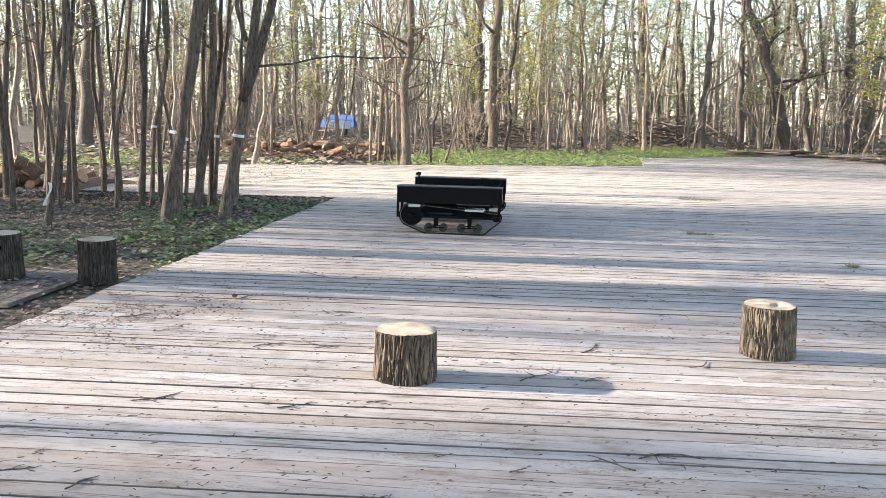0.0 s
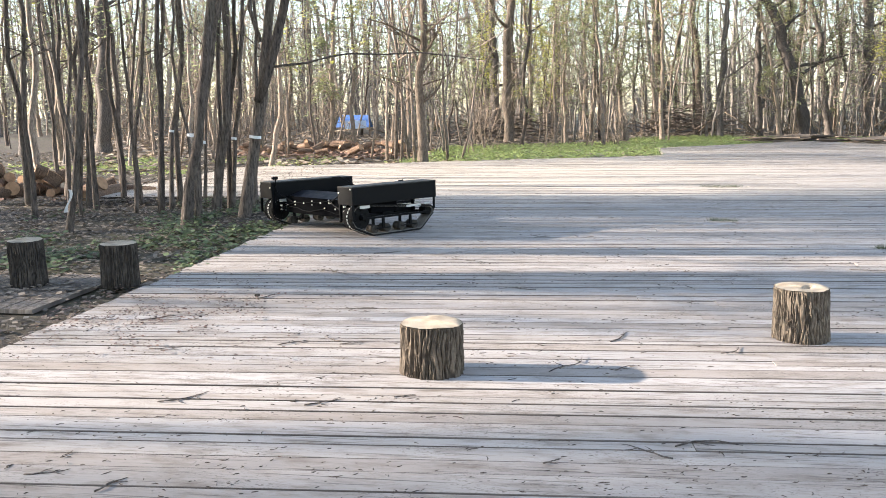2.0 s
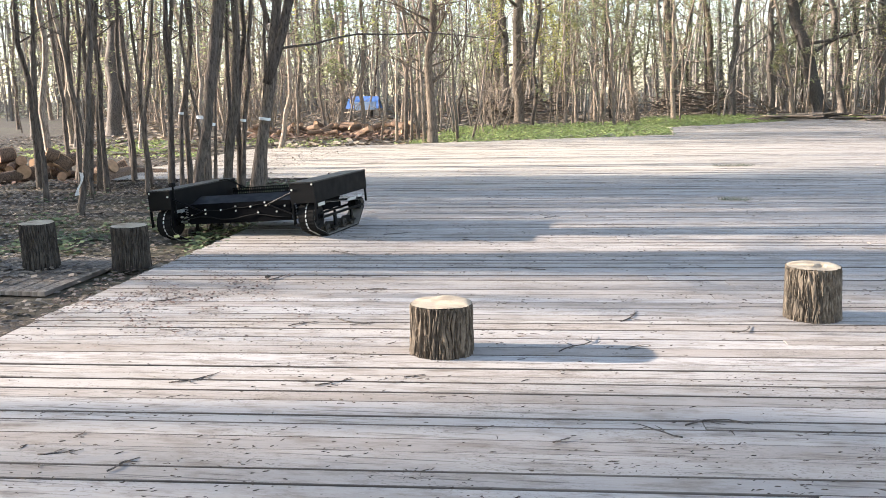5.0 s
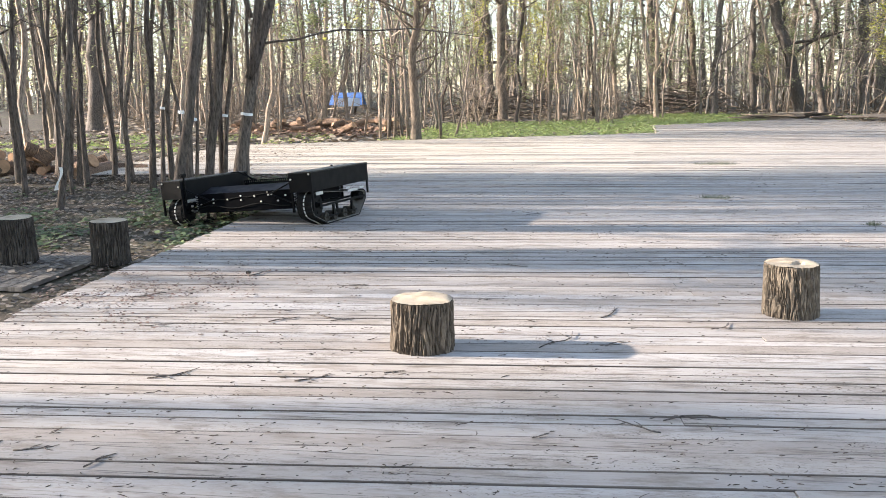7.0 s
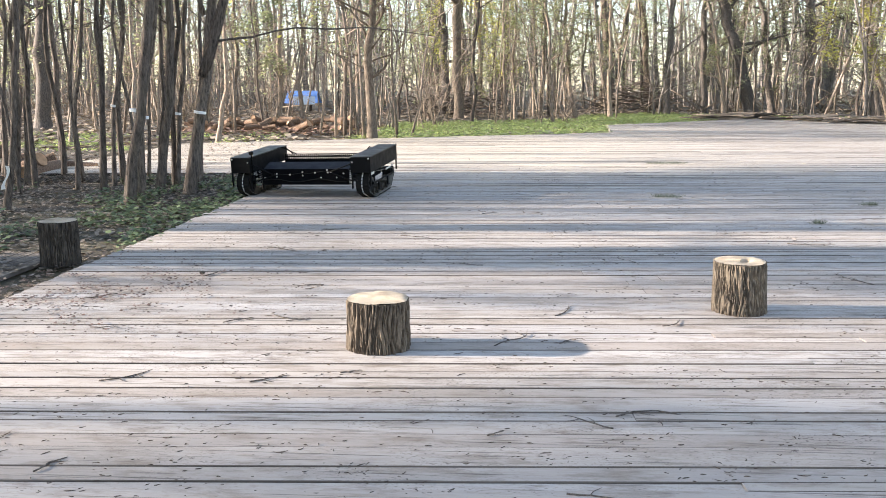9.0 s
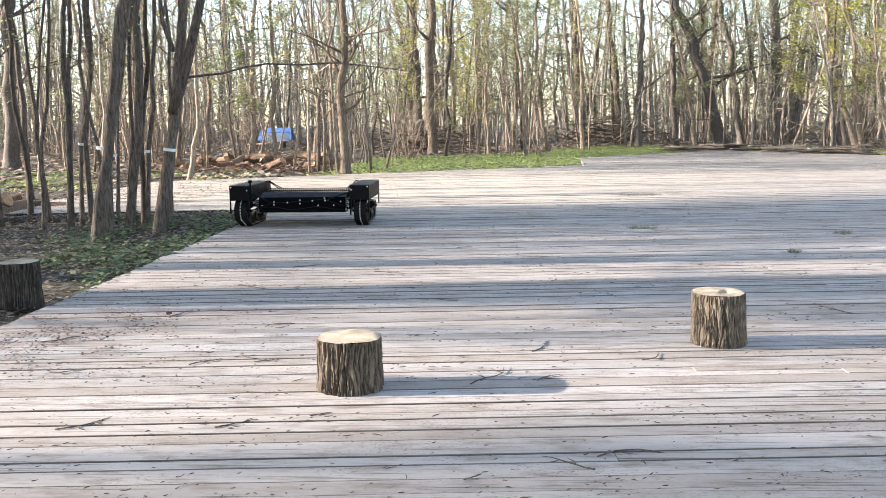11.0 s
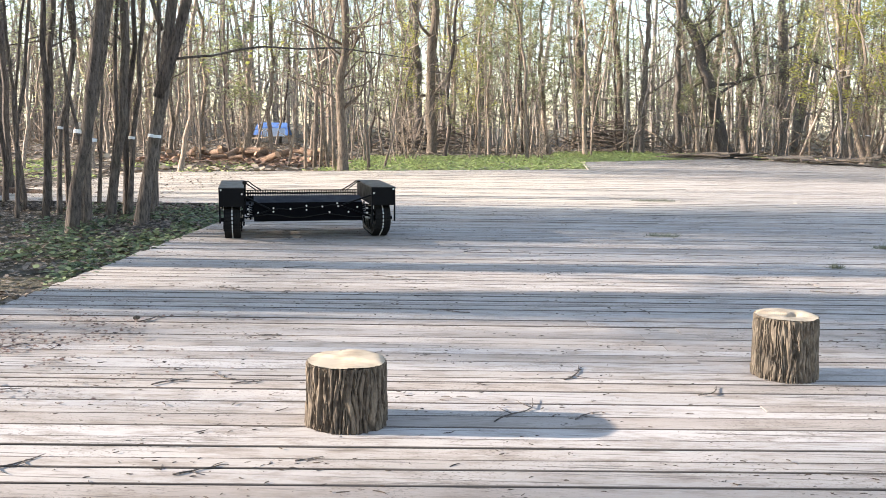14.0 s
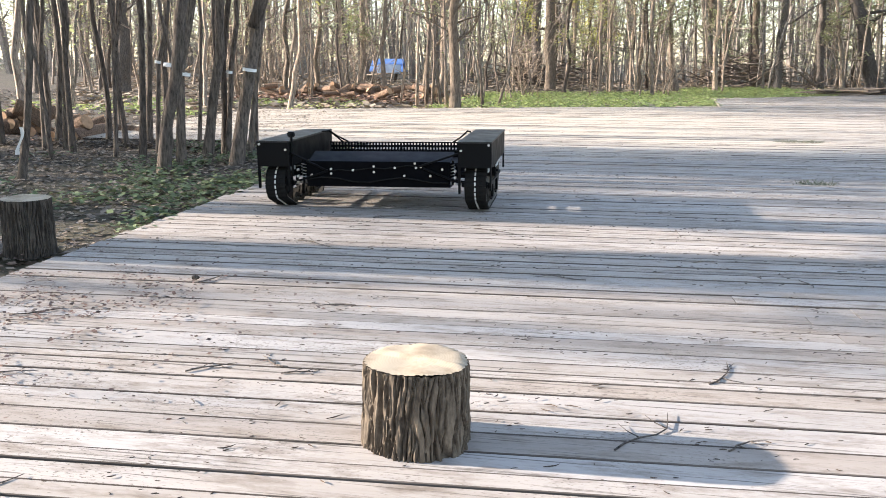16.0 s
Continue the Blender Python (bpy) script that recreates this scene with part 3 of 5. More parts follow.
def far_wood():
    """Trunks, limbs and thin foliage far off, closing the view all round."""
    rng = random.Random(5)
    TV, TF, LV, LF = [], [], [], []
    for i in range(760):
        ahead = i < 640
        if ahead:
            y = rng.uniform(58, 125)
            x = rng.uniform(-0.72 * y, 0.72 * y)
        else:
            a, d = rng.uniform(0.15 * math.pi, -0.9 * math.pi), rng.uniform(45, 90)
            x, y = math.cos(a) * d, math.sin(a) * d
        h = rng.uniform(11, 19)
        r = rng.choice((0.06, 0.08, 0.10, 0.14, 0.20, 0.30))
        p = Vector((x, y, -0.2))
        d = Vector((rng.gauss(0, 0.07), rng.gauss(0, 0.05), 1)).normalized()
        ps, rs = [p], [r]
        for k in range(5):
            d = (d + Vector((rng.gauss(0, 0.06), rng.gauss(0, 0.04), 0.02))).normalized()
            ps.append(ps[-1] + d * h / 5)
            rs.append(max(0.02, r * (1 - 0.19 * (k + 1))))
        tube(TV, TF, ps, rs, 5)
        clumps = rng.randrange(3, 9) if ahead else 4
        for k in range(clumps):
            u = rng.uniform(0.12, 1.0)
            b = ps[0].lerp(ps[-1], u)
            e = Vector((rng.gauss(0, 1), rng.gauss(0, 0.6), rng.uniform(-0.1, 0.9))).normalized()
            ln = rng.uniform(1.2, 4.2)
            q = b + e * ln * 0.5 + Vector((0, 0, rng.uniform(-0.2, 0.2)))
            t = q + (e + Vector((0, 0, 0.35))).normalized() * ln * 0.5
            tube(TV, TF, [b, q, t], [max(0.02, r * 0.35), max(0.015, r * 0.22), 0.008], 3)
            for _ in range(13 if ahead else 9):
                leaf(LV, LF, b.lerp(t, rng.uniform(0.35, 1.15)) + Vector((rng.gauss(0, 0.5), rng.gauss(0, 0.5), rng.gauss(0, 0.4))), rng.uniform(0.12, 0.34), rng)
    tagged(new("far_wood_trunks", mesh_of("far_wood_trunks", TV, TF, STEM_HAZY)), "distant grey-brown trunks and limbs of the wood", "woods", kind="stuff")
    tagged(new("far_wood_leaves", mesh_of("far_wood_leaves", LV, LF, LEAF_HAZY)), "distant pale spring foliage", "foliage", kind="stuff")
    # thickets that close the wood far off
    CV, CF = [], []
    for _ in range(2300):
        a = rng.uniform(0.18 * math.pi, 0.82 * math.pi)
        d = rng.uniform(84, 150)
        x, y = math.cos(a) * d, math.sin(a) * d
        z = 9.5 * rng.random() ** 1.7
        for _ in range(22):
            leaf(CV, CF, Vector((x + rng.gauss(0, 1.6), y + rng.gauss(0, 1.6), max(0.1, z + rng.gauss(0, 0.9)))), rng.uniform(0.3, 0.75), rng)
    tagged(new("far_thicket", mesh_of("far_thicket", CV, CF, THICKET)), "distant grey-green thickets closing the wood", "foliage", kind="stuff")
    # cut branches, fallen boughs and bushes that darken the foot of the wood
    BV, BF = [], []
    for _ in range(520):
        y = rng.uniform(44, 74)
        x = rng.uniform(-0.58 * y, 0.6 * y)
        if noise.noise(Vector((x * 0.16, y * 0.10, 21))) < -0.12 or y < lawn_front(x) + 8:
            continue
        p = Vector((x, y, GROUND_Z + rng.random() ** 2 * 0.7))
        a = rng.uniform(0, 6.28)
        e = Vector((math.cos(a), 0.5 * math.sin(a), rng.uniform(0.0, 0.7))).normalized()
        ln = rng.uniform(0.8, 3.0)
        q = p + e * ln * 0.5 + Vector((0, 0, rng.uniform(-0.05, 0.15)))
        w = rng.uniform(0.012, 0.05)
        tube(BV, BF, [p, q, q + (e + Vector((0, 0, rng.uniform(-0.5, 0.4)))) * ln * 0.5], [w, w * 0.8, 0.006], 4)
    tagged(new("fallen_boughs", mesh_of("fallen_boughs", BV, BF, BARK_MID, True)), "brown fallen boughs and brushwood on the floor of the wood", "brushwood", kind="stuff")


# ---- ground and deck ----
DECK_TURN = math.tan(radians(3.0))


def lawn_front(x):
    """The deck's far edge."""
    if x < 4.0:
        return 22.0 + 0.46 * (x + 9.4)
    if x < 4.5:
        return 28.3 + 10.8 * (x - 4.0)
    return 33.7 + 0.87 * (x - 4.5) if x < 12 else max(22.0, 40.2 - 2.2 * (x - 12))


def deck_span(v):
    """Where a row of boards, which meets x = 0 at y = v, begins and ends."""
    left = -2.97 if v < 14.9 else -8.1
    if v < 15.0:
        return left, 24.0
    inside = [x for x in np.arange(left, 24.0, 0.05) if v + x * DECK_TURN < lawn_front(x)]
    return (inside[0], inside[-1]) if inside and inside[-1] - inside[0] > 0.3 else None


def ground():
    n, half = 60, 400.0
    V = [((i / n * 2 - 1) * half, (j / n * 2 - 1) * half, GROUND_Z) for j in range(n + 1) for i in range(n + 1)]
    F = [(j * (n + 1) + i, j * (n + 1) + i + 1, (j + 1) * (n + 1) + i + 1, (j + 1) * (n + 1) + i) for j in range(n) for i in range(n)]
    tagged(new("ground", mesh_of("ground", V, F, SOIL)), "brown forest soil with leaf litter and moss", "ground", kind="structure")


def bed_berm():
    """Soil and litter heaped against the edge of the deck behind the bed."""
    nx, ny = 70, 10
    V = []
    for j in range(ny + 1):
        for i in range(nx + 1):
            x, y = -9.2 + 6.15 * i / nx, 13.9 + 0.98 * j / ny + (-6 + i / nx * 6) * 0.052
            u = j / ny
            V.append((x, y, GROUND_Z + 0.004 + 0.088 * u * u * (3 - 2 * u) * (0.75 + 0.6 * noise.noise(Vector((x * 1.7, y * 2, 4)))) + 0.012 * noise.noise(Vector((x * 6, y * 6, 1)))))
    F = [(j * (nx + 1) + i, j * (nx + 1) + i + 1, (j + 1) * (nx + 1) + i + 1, (j + 1) * (nx + 1) + i) for j in range(ny) for i in range(nx)]
    tagged(new("soil_bank", mesh_of("soil_bank", V, F, SOIL, True)), "low bank of soil and litter against the deck", "soil", kind="structure")


def board_data(length, width, thick):
    """A board with worn long edges, from x = 0 to length."""
    e, w, t = 0.003, width / 2, thick
    sec = [(-w, -t), (-w, -e), (-w + e, 0), (w - e, 0), (w, -e), (w, -t)]
    V = [(x, a, z) for x in (0, length) for a, z in sec]
    n = len(sec)
    F = [(i, i + n, (i + 1) % n + n, (i + 1) % n) for i in range(n)] + [tuple(range(n)), tuple(reversed(range(n, 2 * n)))]
    return V, F


BOARD_EDGE = plain_material("dirty_board_edge", (0.115, 0.096, 0.082), 1.0, 0, 0.9, 1.6, 0.0)


def joint_material():
    """Soil and crumbled leaves that fill some lengths of the joints and leave others open and dark."""
    m, t, b = material("joint_dirt", 1.0)
    n = noise_of(t, coords(t, (0.9, 7.0, 1)), 2.2, 6, 0.7)
    t.links.new(ramp(t, n, (0.40, (0.010, 0.008, 0.007)), (0.56, (0.05, 0.041, 0.034)), (0.70, (0.22, 0.185, 0.155))), b.inputs["Base Color"])
    bumped(t, b, n, 0.8, 0.01)
    return m


def dark_edges(me):
    """The worn long edges of boards are stained dark."""
    me.materials.append(BOARD_EDGE)
    for p in me.polygons:
        if p.index % 8 in (0, 1, 3, 4):
            p.material_index = 1
    return me


def deck():
    rng = random.Random(11)
    floor = tagged(new("deck"), "weathered grey wooden deck strewn with twigs", "deck", kind="structure")
    V, F, JV, JF = [], [], [], []
    shared = {}
    singles = 0
    v = -6.0
    turn = radians(3.0)
    edge = v
    while v < 42.0:
        width = rng.choice((0.07, 0.09, 0.12, 0.135, 0.145, 0.18))
        v = edge + width / 2 / math.cos(turn)
        span = deck_span(v)
        gap = rng.choice((0.0015, 0.002, 0.003, 0.004, 0.006, 0.009, 0.012))
        if span:
            x = span[0] + (rng.uniform(-0.02, 0.015) if span[0] < -2.9 and v < 14.9 else 0)
            while x < span[1]:
                ln = min(rng.choice((6.0, 8.0)) if x > span[0] + 0.1 else rng.uniform(4.0, 9.0), span[1] - x)
                if span[1] - x - ln < 0.3:
                    ln = span[1] - x
                z = rng.choice((-0.004, -0.002, 0.0, 0.0, 0.001, 0.003))
                near = 2.4 < v < 13.0 and x < 6.5 and x + ln > -3.2 and singles < 298
                if near:
                    key = (round(ln * 2) / 2, width)
                    real = ln
                    if key not in shared:
                        shared[key] = dark_edges(mesh_of("board", *board_data(1.0, width, 0.035), DECK))
                    singles += 1
                    m = Matrix.Translation((x, v + x * DECK_TURN, z)) @ Matrix.Rotation(turn + rng.uniform(-0.0010, 0.0010), 4, "Z") @ Matrix.Diagonal(((real - 0.004) / math.cos(turn), 1, 1, 1))
                    part("board", shared[key], floor, m=m)
                else:
                    bv, bf = board_data(ln - 0.004, width, 0.035)
                    s = len(V)
                    c, sn = math.cos(turn), math.sin(turn)
                    V.extend((x + a * c - b * sn, v + x * DECK_TURN + a * sn + b * c, z + h) for a, b, h in bv)
                    F.extend(tuple(s + i for i in f) for f in bf)
                x += ln
        edge += width / math.cos(turn) + gap
        if span:
            s = len(JV)
            a, b = v + width / 2 - 0.02, v + width / 2 + gap + 0.02
            JV.extend((x_, y_ + x_ * DECK_TURN, -0.013) for x_, y_ in ((span[0] + 0.03, a), (span[1], a), (span[1], b), (span[0] + 0.03, b)))
            JF.append((s, s + 1, s + 2, s + 3))
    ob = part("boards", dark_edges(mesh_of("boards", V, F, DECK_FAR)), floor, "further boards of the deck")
    ob["kind"] = "stuff"
    ob = part("joint_dirt", mesh_of("joint_dirt", JV, JF, joint_material()), floor, "dark dirt in the joints")
    ob["kind"] = "stuff"
    # edge joist under the board ends
    bm = box_bm(-2.95, -2.90, 1.0, 14.7, -0.099, -0.037)
    part("joist", bm_mesh("joist", bm, DECK), floor)


# Soil and the walk's shade are both put into this darker wood.
WALK_WOOD = bark_material("soiled_walk_wood", (0.07, 0.056, 0.045), (0.27, 0.235, 0.205), 0.05, 0.5)


def side_walk():
    """The low boardwalk beside the deck."""
    rng = random.Random(21)
    walk_ob = tagged(new("boardwalk"), "narrow weathered boardwalk with soil round it", "boardwalk", kind="structure")
    x = -3.55
    while x > -9.5:
        w = rng.choice((0.12, 0.145, 0.19))
        me = dark_edges(mesh_of("board", *board_data(1.45, w, 0.035), WALK_WOOD))
        y0 = 6.05 + rng.uniform(-0.04, 0.04) + (x + 3.55) * 0.05
        part("board", me, walk_ob, m=Matrix.Translation((x - w / 2, y0, -0.05)) @ Matrix.Rotation(radians(90), 4, "Z"))
        x -= w + 0.008


def scatter(name, label, category, mat, count, where, size, seed, flat=0.7, z=GROUND_Z, lift=0.0, clump=1):
    rng = random.Random(seed)
    V, F = [], []
    done = 0
    while done < count:
        p = where(rng)
        if p is None:
            continue
        for _ in range(clump):
            leaf(V, F, Vector((p[0] + rng.gauss(0, 0.05) * (clump > 1), p[1] + rng.gauss(0, 0.05) * (clump > 1), z + 0.006 + rng.random() ** 1.6 * lift)), size * rng.uniform(0.6, 1.4), rng, flat)
        done += 1
    tagged(new(name, mesh_of(name, V, F, mat)), label, category, kind="stuff")


def in_bed(rng):
    x, y = rng.uniform(-8.5, -2.9), rng.uniform(7.6, 14.4)
    # plants grow mostly along the deck and fade out further in
    d = -3.0 - x
    if noise.noise(Vector((x * 0.9, y * 0.6, 3))) < -0.25 + 0.12 * d or rng.random() < d / 5.0:
        return None
    return x, y


def in_litter(rng):
    x, y = rng.uniform(-14, -3.0), rng.uniform(3.0, 14.6)
    if 5.9 < y < 7.6 and x < -3.5:
        return None
    return x, y


def on_boardwalk(rng):
    x, y = rng.uniform(-9, -3.5), rng.uniform(6.0, 7.5)
    return (x, y) if noise.noise(Vector((x, y * 2, 6))) > -0.1 else None


def in_lawn(rng):
    x = rng.uniform(-9.0, 22.0)
    e = lawn_front(x)
    y = e + rng.random() * 12
    if x < -4 and (noise.noise(Vector((x * 0.5, y * 0.5, 9))) < 0.12 or rng.random() < 0.85):
        return None
    if x > 10 and noise.noise(Vector((x * 0.3, y * 0.3, 4))) < 0.1:
        return None
    return x, y


def in_wood(rng):
    y = rng.uniform(20, 60)
    x = rng.uniform(-0.6 * y, 0.6 * y)
    if y < lawn_front(x) + 0.3 or (x > -12 and 14.0 < y < lawn_front(x)):
        return None
    return x, y


# ---- stumps ----
def stump(at, r, h, seed, label, top_label, lean=(0, 0), crack=False, bark=None, ridges=12, knit=3.4):
    rng = random.Random(seed)
    n, rows = 300, 44
    ph = [rng.uniform(0, 6.28) for _ in range(8)]
    V, F = [], []
    for j in range(rows + 1):
        z = h * j / rows
        for i in range(n):
            a = 2 * math.pi * i / n
            # ridges that wander and meet, with narrow furrows between them
            w = a + 0.085 * noise.noise(Vector((math.cos(a) * 3, math.sin(a) * 3, z * 9 + seed))) + 0.028 * noise.noise(Vector((math.cos(a) * 9, math.sin(a) * 9, z * 26 + seed)))
            furrow = abs(noise.noise(Vector((math.cos(w) * ridges, math.sin(w) * ridges, z * knit + seed))))
            ridge = min(1.0, furrow * 4.6) ** 0.75
            fine = noise.noise(Vector((math.cos(a) * 22, math.sin(a) * 22, z * 30 + seed)))
            plate = noise.noise(Vector((math.cos(w) * 14, math.sin(w) * 14, z * 14 + seed + 5)))
            rr = r * (1 + 0.03 * math.sin(2 * a + ph[0]) + 0.02 * math.sin(3 * a + ph[1]) + 0.05 * (1 - z / h) ** 3) + 0.021 * (ridge - 0.80) * (1.0 if j < rows - 1 else 0.5) + (0.0025 * fine + 0.0045 * plate) * (1 if 0 < j < rows else 0.3)
            V.append((rr * math.cos(a) + lean[0] * z, rr * math.sin(a) + lean[1] * z, z + (0.004 * fine if j == rows else 0)))
    for j in range(rows):
        for i in range(n):
            a, b = j * n + i, j * n + (i + 1) % n
            F.append((a, b, b + n, a + n))
    thing = new("stump")
    thing.location = at
    part("bark", mesh_of("bark", V, F, bark or BARK_STUMP, False), thing)
    tv, tf = [], []
    rings = 7
    for q in range(rings + 1):
        s = 1 - q / rings * 0.999
        for i in range(n):
            x, y, z = V[rows * n + i]
            k = 0.992 * s
            cx, cy = lean[0] * h, lean[1] * h
            tv.append((cx + (x - cx) * k, cy + (y - cy) * k, h + 0.002 + (0.008 if q > 0 else 0.0) * min(1.0, max(0.0, ((y - cy) * s + 0.35 * (x - cx) * s + 0.02) / 0.03)) + 0.006 * noise.noise(Vector((x * 9 * s, y * 9 * s, seed))) - (0.03 if crack and q > 4 else 0) * max(0, noise.noise(Vector((x * 6, y * 6, 1.3))) + 0.35)))
    for q in range(rings):
        for i in range(n):
            a, b = q * n + i, q * n + (i + 1) % n
            tf.append((a, b, b + n, a + n))
    part("sawn_top", mesh_of("sawn_top", tv, tf, SAWN, True), thing, top_label)
    return tagged(thing, label, "stump", "log seats")


def stumps():
    stump((-0.162, 4.59, 0), 0.168, 0.285, 3, "sawn log seat with ridged brown bark standing on the deck", "pale flat sawn top")
    stump((2.090, 5.50, 0), 0.160, 0.335, 8, "sawn log seat with ridged bark and hollow top on the deck", "pale sawn top with a dark hollow", (-0.035, 0), True, BARK_GREY, 15, 6.0)
    # the next two seats carry their shade in the bark colour
    stump((-3.32, 7.02, -0.05), 0.152, 0.380, 14, "shaded dark log seat at the deck's edge", "grey weathered sawn top", (0.0, 0), False, BARK_SHADE_DARK)
    stump((-4.16, 6.96, -0.05), 0.150, 0.410, 19, "shaded dark log seat on the boardwalk", "grey weathered sawn top", (-0.03, 0), False, BARK_SHADE_DARK)


# ---- robot ----
POD, HALF_W, HALF_L, TOP = 0.846, 0.137, 0.661, 0.597


def track_outline():
    """The belt's outline in the pod's plane, (y, z), with the front at -y."""
    pts = []

    def arc(cy, cz, r, a0, a1, n):
        for i in range(n + 1):
            a = radians(a0 + (a1 - a0) * i / n)
            pts.append((cy + r * math.cos(a), cz + r * math.sin(a)))
    arc(-0.485, 0.225, 0.150, 90, 232, 12)      # front sprocket, raised
    arc(-0.300, 0.100, 0.100, 240, 270, 3)
    arc(0.420, 0.060, 0.060, 270, 316, 3)
    arc(0.592, 0.215, 0.066, 318, 455, 9)      # rear idler
    return pts


def along(pts, step):
    """Points at even steps along a closed line, with their directions."""
    ring = [Vector((0, y, z)) for y, z in pts]
    out, carry = [], 0.0
    for a, b in zip(ring, ring[1:] + ring[:1]):
        ln = (b - a).length
        s = carry
        while s < ln:
            out.append((a.lerp(b, s / ln), (b - a).normalized()))
            s += step
        carry = s - ln
    return out


def robot():
    rb = new("tracked_robot")
    tagged(rb, "black wide tracked robot platform with two long track pods", "robot")
    wheels = []
    outline = track_outline()
    link_me = {}
    # one pad of the belt with a raised lug
    bm = box_bm(-0.087, 0.087, -0.0208, 0.0208, -0.006, 0.010, 0.002)
    box_bm(-0.085, -0.014, -0.009, 0.009, -0.0105, -0.004, 0, bm)
    box_bm(0.014, 0.085, -0.009, 0.009, -0.0105, -0.004, 0, bm)
    pad = bm_mesh("track_pad", bm, RUBBER)
    bm = box_bm(-0.006, 0.006, -0.014, 0.014, -0.0125, -0.004)
    clip = bm_mesh("guide_plate", bm, PALE)
    # wheels
    def wheel_mesh(name, r, w, mat, holes):
        b = bmesh.new()
        m = Matrix.Rotation(radians(90), 4, "Y")
        bmesh.ops.create_cone(b, cap_ends=True, segments=28, radius1=r, radius2=r, depth=w * 0.5, matrix=m)
        for sx in (-1, 1):
            bmesh.ops.create_cone(b, cap_ends=True, segments=28, radius1=r * 0.98, radius2=r * 0.98, depth=w * 0.16, matrix=Matrix.Translation((sx * w * 0.42, 0, 0)) @ m)
            bmesh.ops.create_cone(b, cap_ends=True, segments=12, radius1=r * 0.28, radius2=r * 0.2, depth=0.03, matrix=Matrix.Translation((sx * (w * 0.5 + 0.01), 0, 0)) @ m)
            for q in range(holes):
                a = 2 * math.pi * q / holes
                bmesh.ops.create_cone(b, cap_ends=True, segments=6, radius1=r * 0.10, radius2=r * 0.10, depth=0.012, matrix=Matrix.Translation((sx * (w * 0.5 + 0.004), r * 0.62 * math.cos(a), r * 0.62 * math.sin(a))) @ m)
        return bm_mesh(name, b, mat)
    sprocket_me = wheel_mesh("sprocket", 0.138, 0.13, BLACK, 6)
    idler_me = wheel_mesh("idler", 0.054, 0.12, RUBBER, 5)
    roller_me = wheel_mesh("road_wheel", 0.052, 0.12, WHEEL_DUSTY, 4)

    for side, name in ((-1, "mast side"), (1, "plain side")):
        cx = side * POD
        # housing: a long box, open below, with an overlapping lid
        bm = bmesh.new()
        t = 0.006
        box_bm(cx - HALF_W, cx + HALF_W, -HALF_L, -HALF_L + t, 0.385, TOP - 0.004, 0, bm)
        box_bm(cx - HALF_W, cx + HALF_W, HALF_L - t, HALF_L, 0.385, TOP - 0.004, 0, bm)
        box_bm(cx - HALF_W, cx - HALF_W + t, -HALF_L + t, HALF_L - t, 0.385, TOP - 0.004, 0, bm)
        box_bm(cx + HALF_W - t, cx + HALF_W, -HALF_L + t, HALF_L - t, 0.385, TOP - 0.004, 0, bm)
        box_bm(cx - HALF_W + t, cx + HALF_W - t, -HALF_L + t, HALF_L - t, 0.40, 0.406, 0, bm)
        housing = part("housing", bm_mesh("housing", bm, BLACK), rb, "long black sheet-metal housing")
        bm = box_bm(cx - HALF_W - 0.004, cx + HALF_W + 0.004, -HALF_L - 0.004, HALF_L + 0.004, TOP - 0.016, TOP, 0.004)
        part("lid", bm_mesh("lid", bm, BLACK_TOP), housing, "satin black lid")
        # guard legs at the outer corners
        ox = cx + side * (HALF_W - 0.008)
        for yy in (-HALF_L + 0.012, HALF_L - 0.03):
            bm = box_bm(ox - 0.008, ox + 0.008, yy - 0.016, yy + 0.016, 0.20 if yy < 0 else 0.24, 0.387, 0.003)
            part("guard_leg", bm_mesh("guard_leg", bm, BLACK), rb)
        ix = cx - side * (HALF_W - 0.01)
        bm = box_bm(ix - 0.009, ix + 0.009, -HALF_L + 0.01, -HALF_L + 0.045, 0.17, 0.387, 0.003)
        part("guard_leg", bm_mesh("guard_leg", bm, BLACK), rb)
        # side beam that carries the wheels, its hangers, and pale sheet behind
        for sx in (-1, 1):
            bm = box_bm(cx + sx * 0.098 - 0.006, cx + sx * 0.098 + 0.006, -0.50, 0.60, 0.196, 0.222, 0.003)
            part("side_beam", bm_mesh("side_beam", bm, BLACK), rb)
            for yy in (-0.175, 0.255):
                bm = bmesh.new()
                box_bm(cx + sx * 0.098 - 0.010, cx + sx * 0.098 + 0.010, yy - 0.020, yy + 0.020, 0.085, 0.198, 0.004, bm)
                box_bm(cx + sx * 0.098 - 0.007, cx + sx * 0.098 + 0.007, yy - 0.105, yy + 0.105, 0.070, 0.086, 0.003, bm)
                part("hanger", bm_mesh("hanger", bm, BLACK), rb)
            for y0, y1, z0, z1 in ((-0.52, -0.37, 0.33, 0.365), (0.20, 0.44, 0.292, 0.318), (0.50, 0.60, 0.305, 0.328)):
                bm = box_bm(cx + sx * 0.094 - 0.003, cx + sx * 0.094 + 0.003, y0, y1, z0, z1, 0.002)
                part("bracket", bm_mesh("bracket", bm, PALE), rb, "pale metal bracket")
        for me, yy, zz, r in ((sprocket_me, -0.485, 0.225, 0.138), (idler_me, 0.592, 0.215, 0.054), (roller_me, -0.27, 0.066, 0.050), (roller_me, -0.08, 0.066, 0.050), (roller_me, 0.15, 0.066, 0.050), (roller_me, 0.36, 0.066, 0.050)):
            ob = part(me.name.split(".")[0], me, rb, m=Matrix.Translation((cx, yy, zz)))
            wheels.append((ob, side, cx, yy, zz, r))
        bm = box_bm(cx - 0.055, cx + 0.055, -0.33, 0.08, 0.262, 0.392, 0.008)
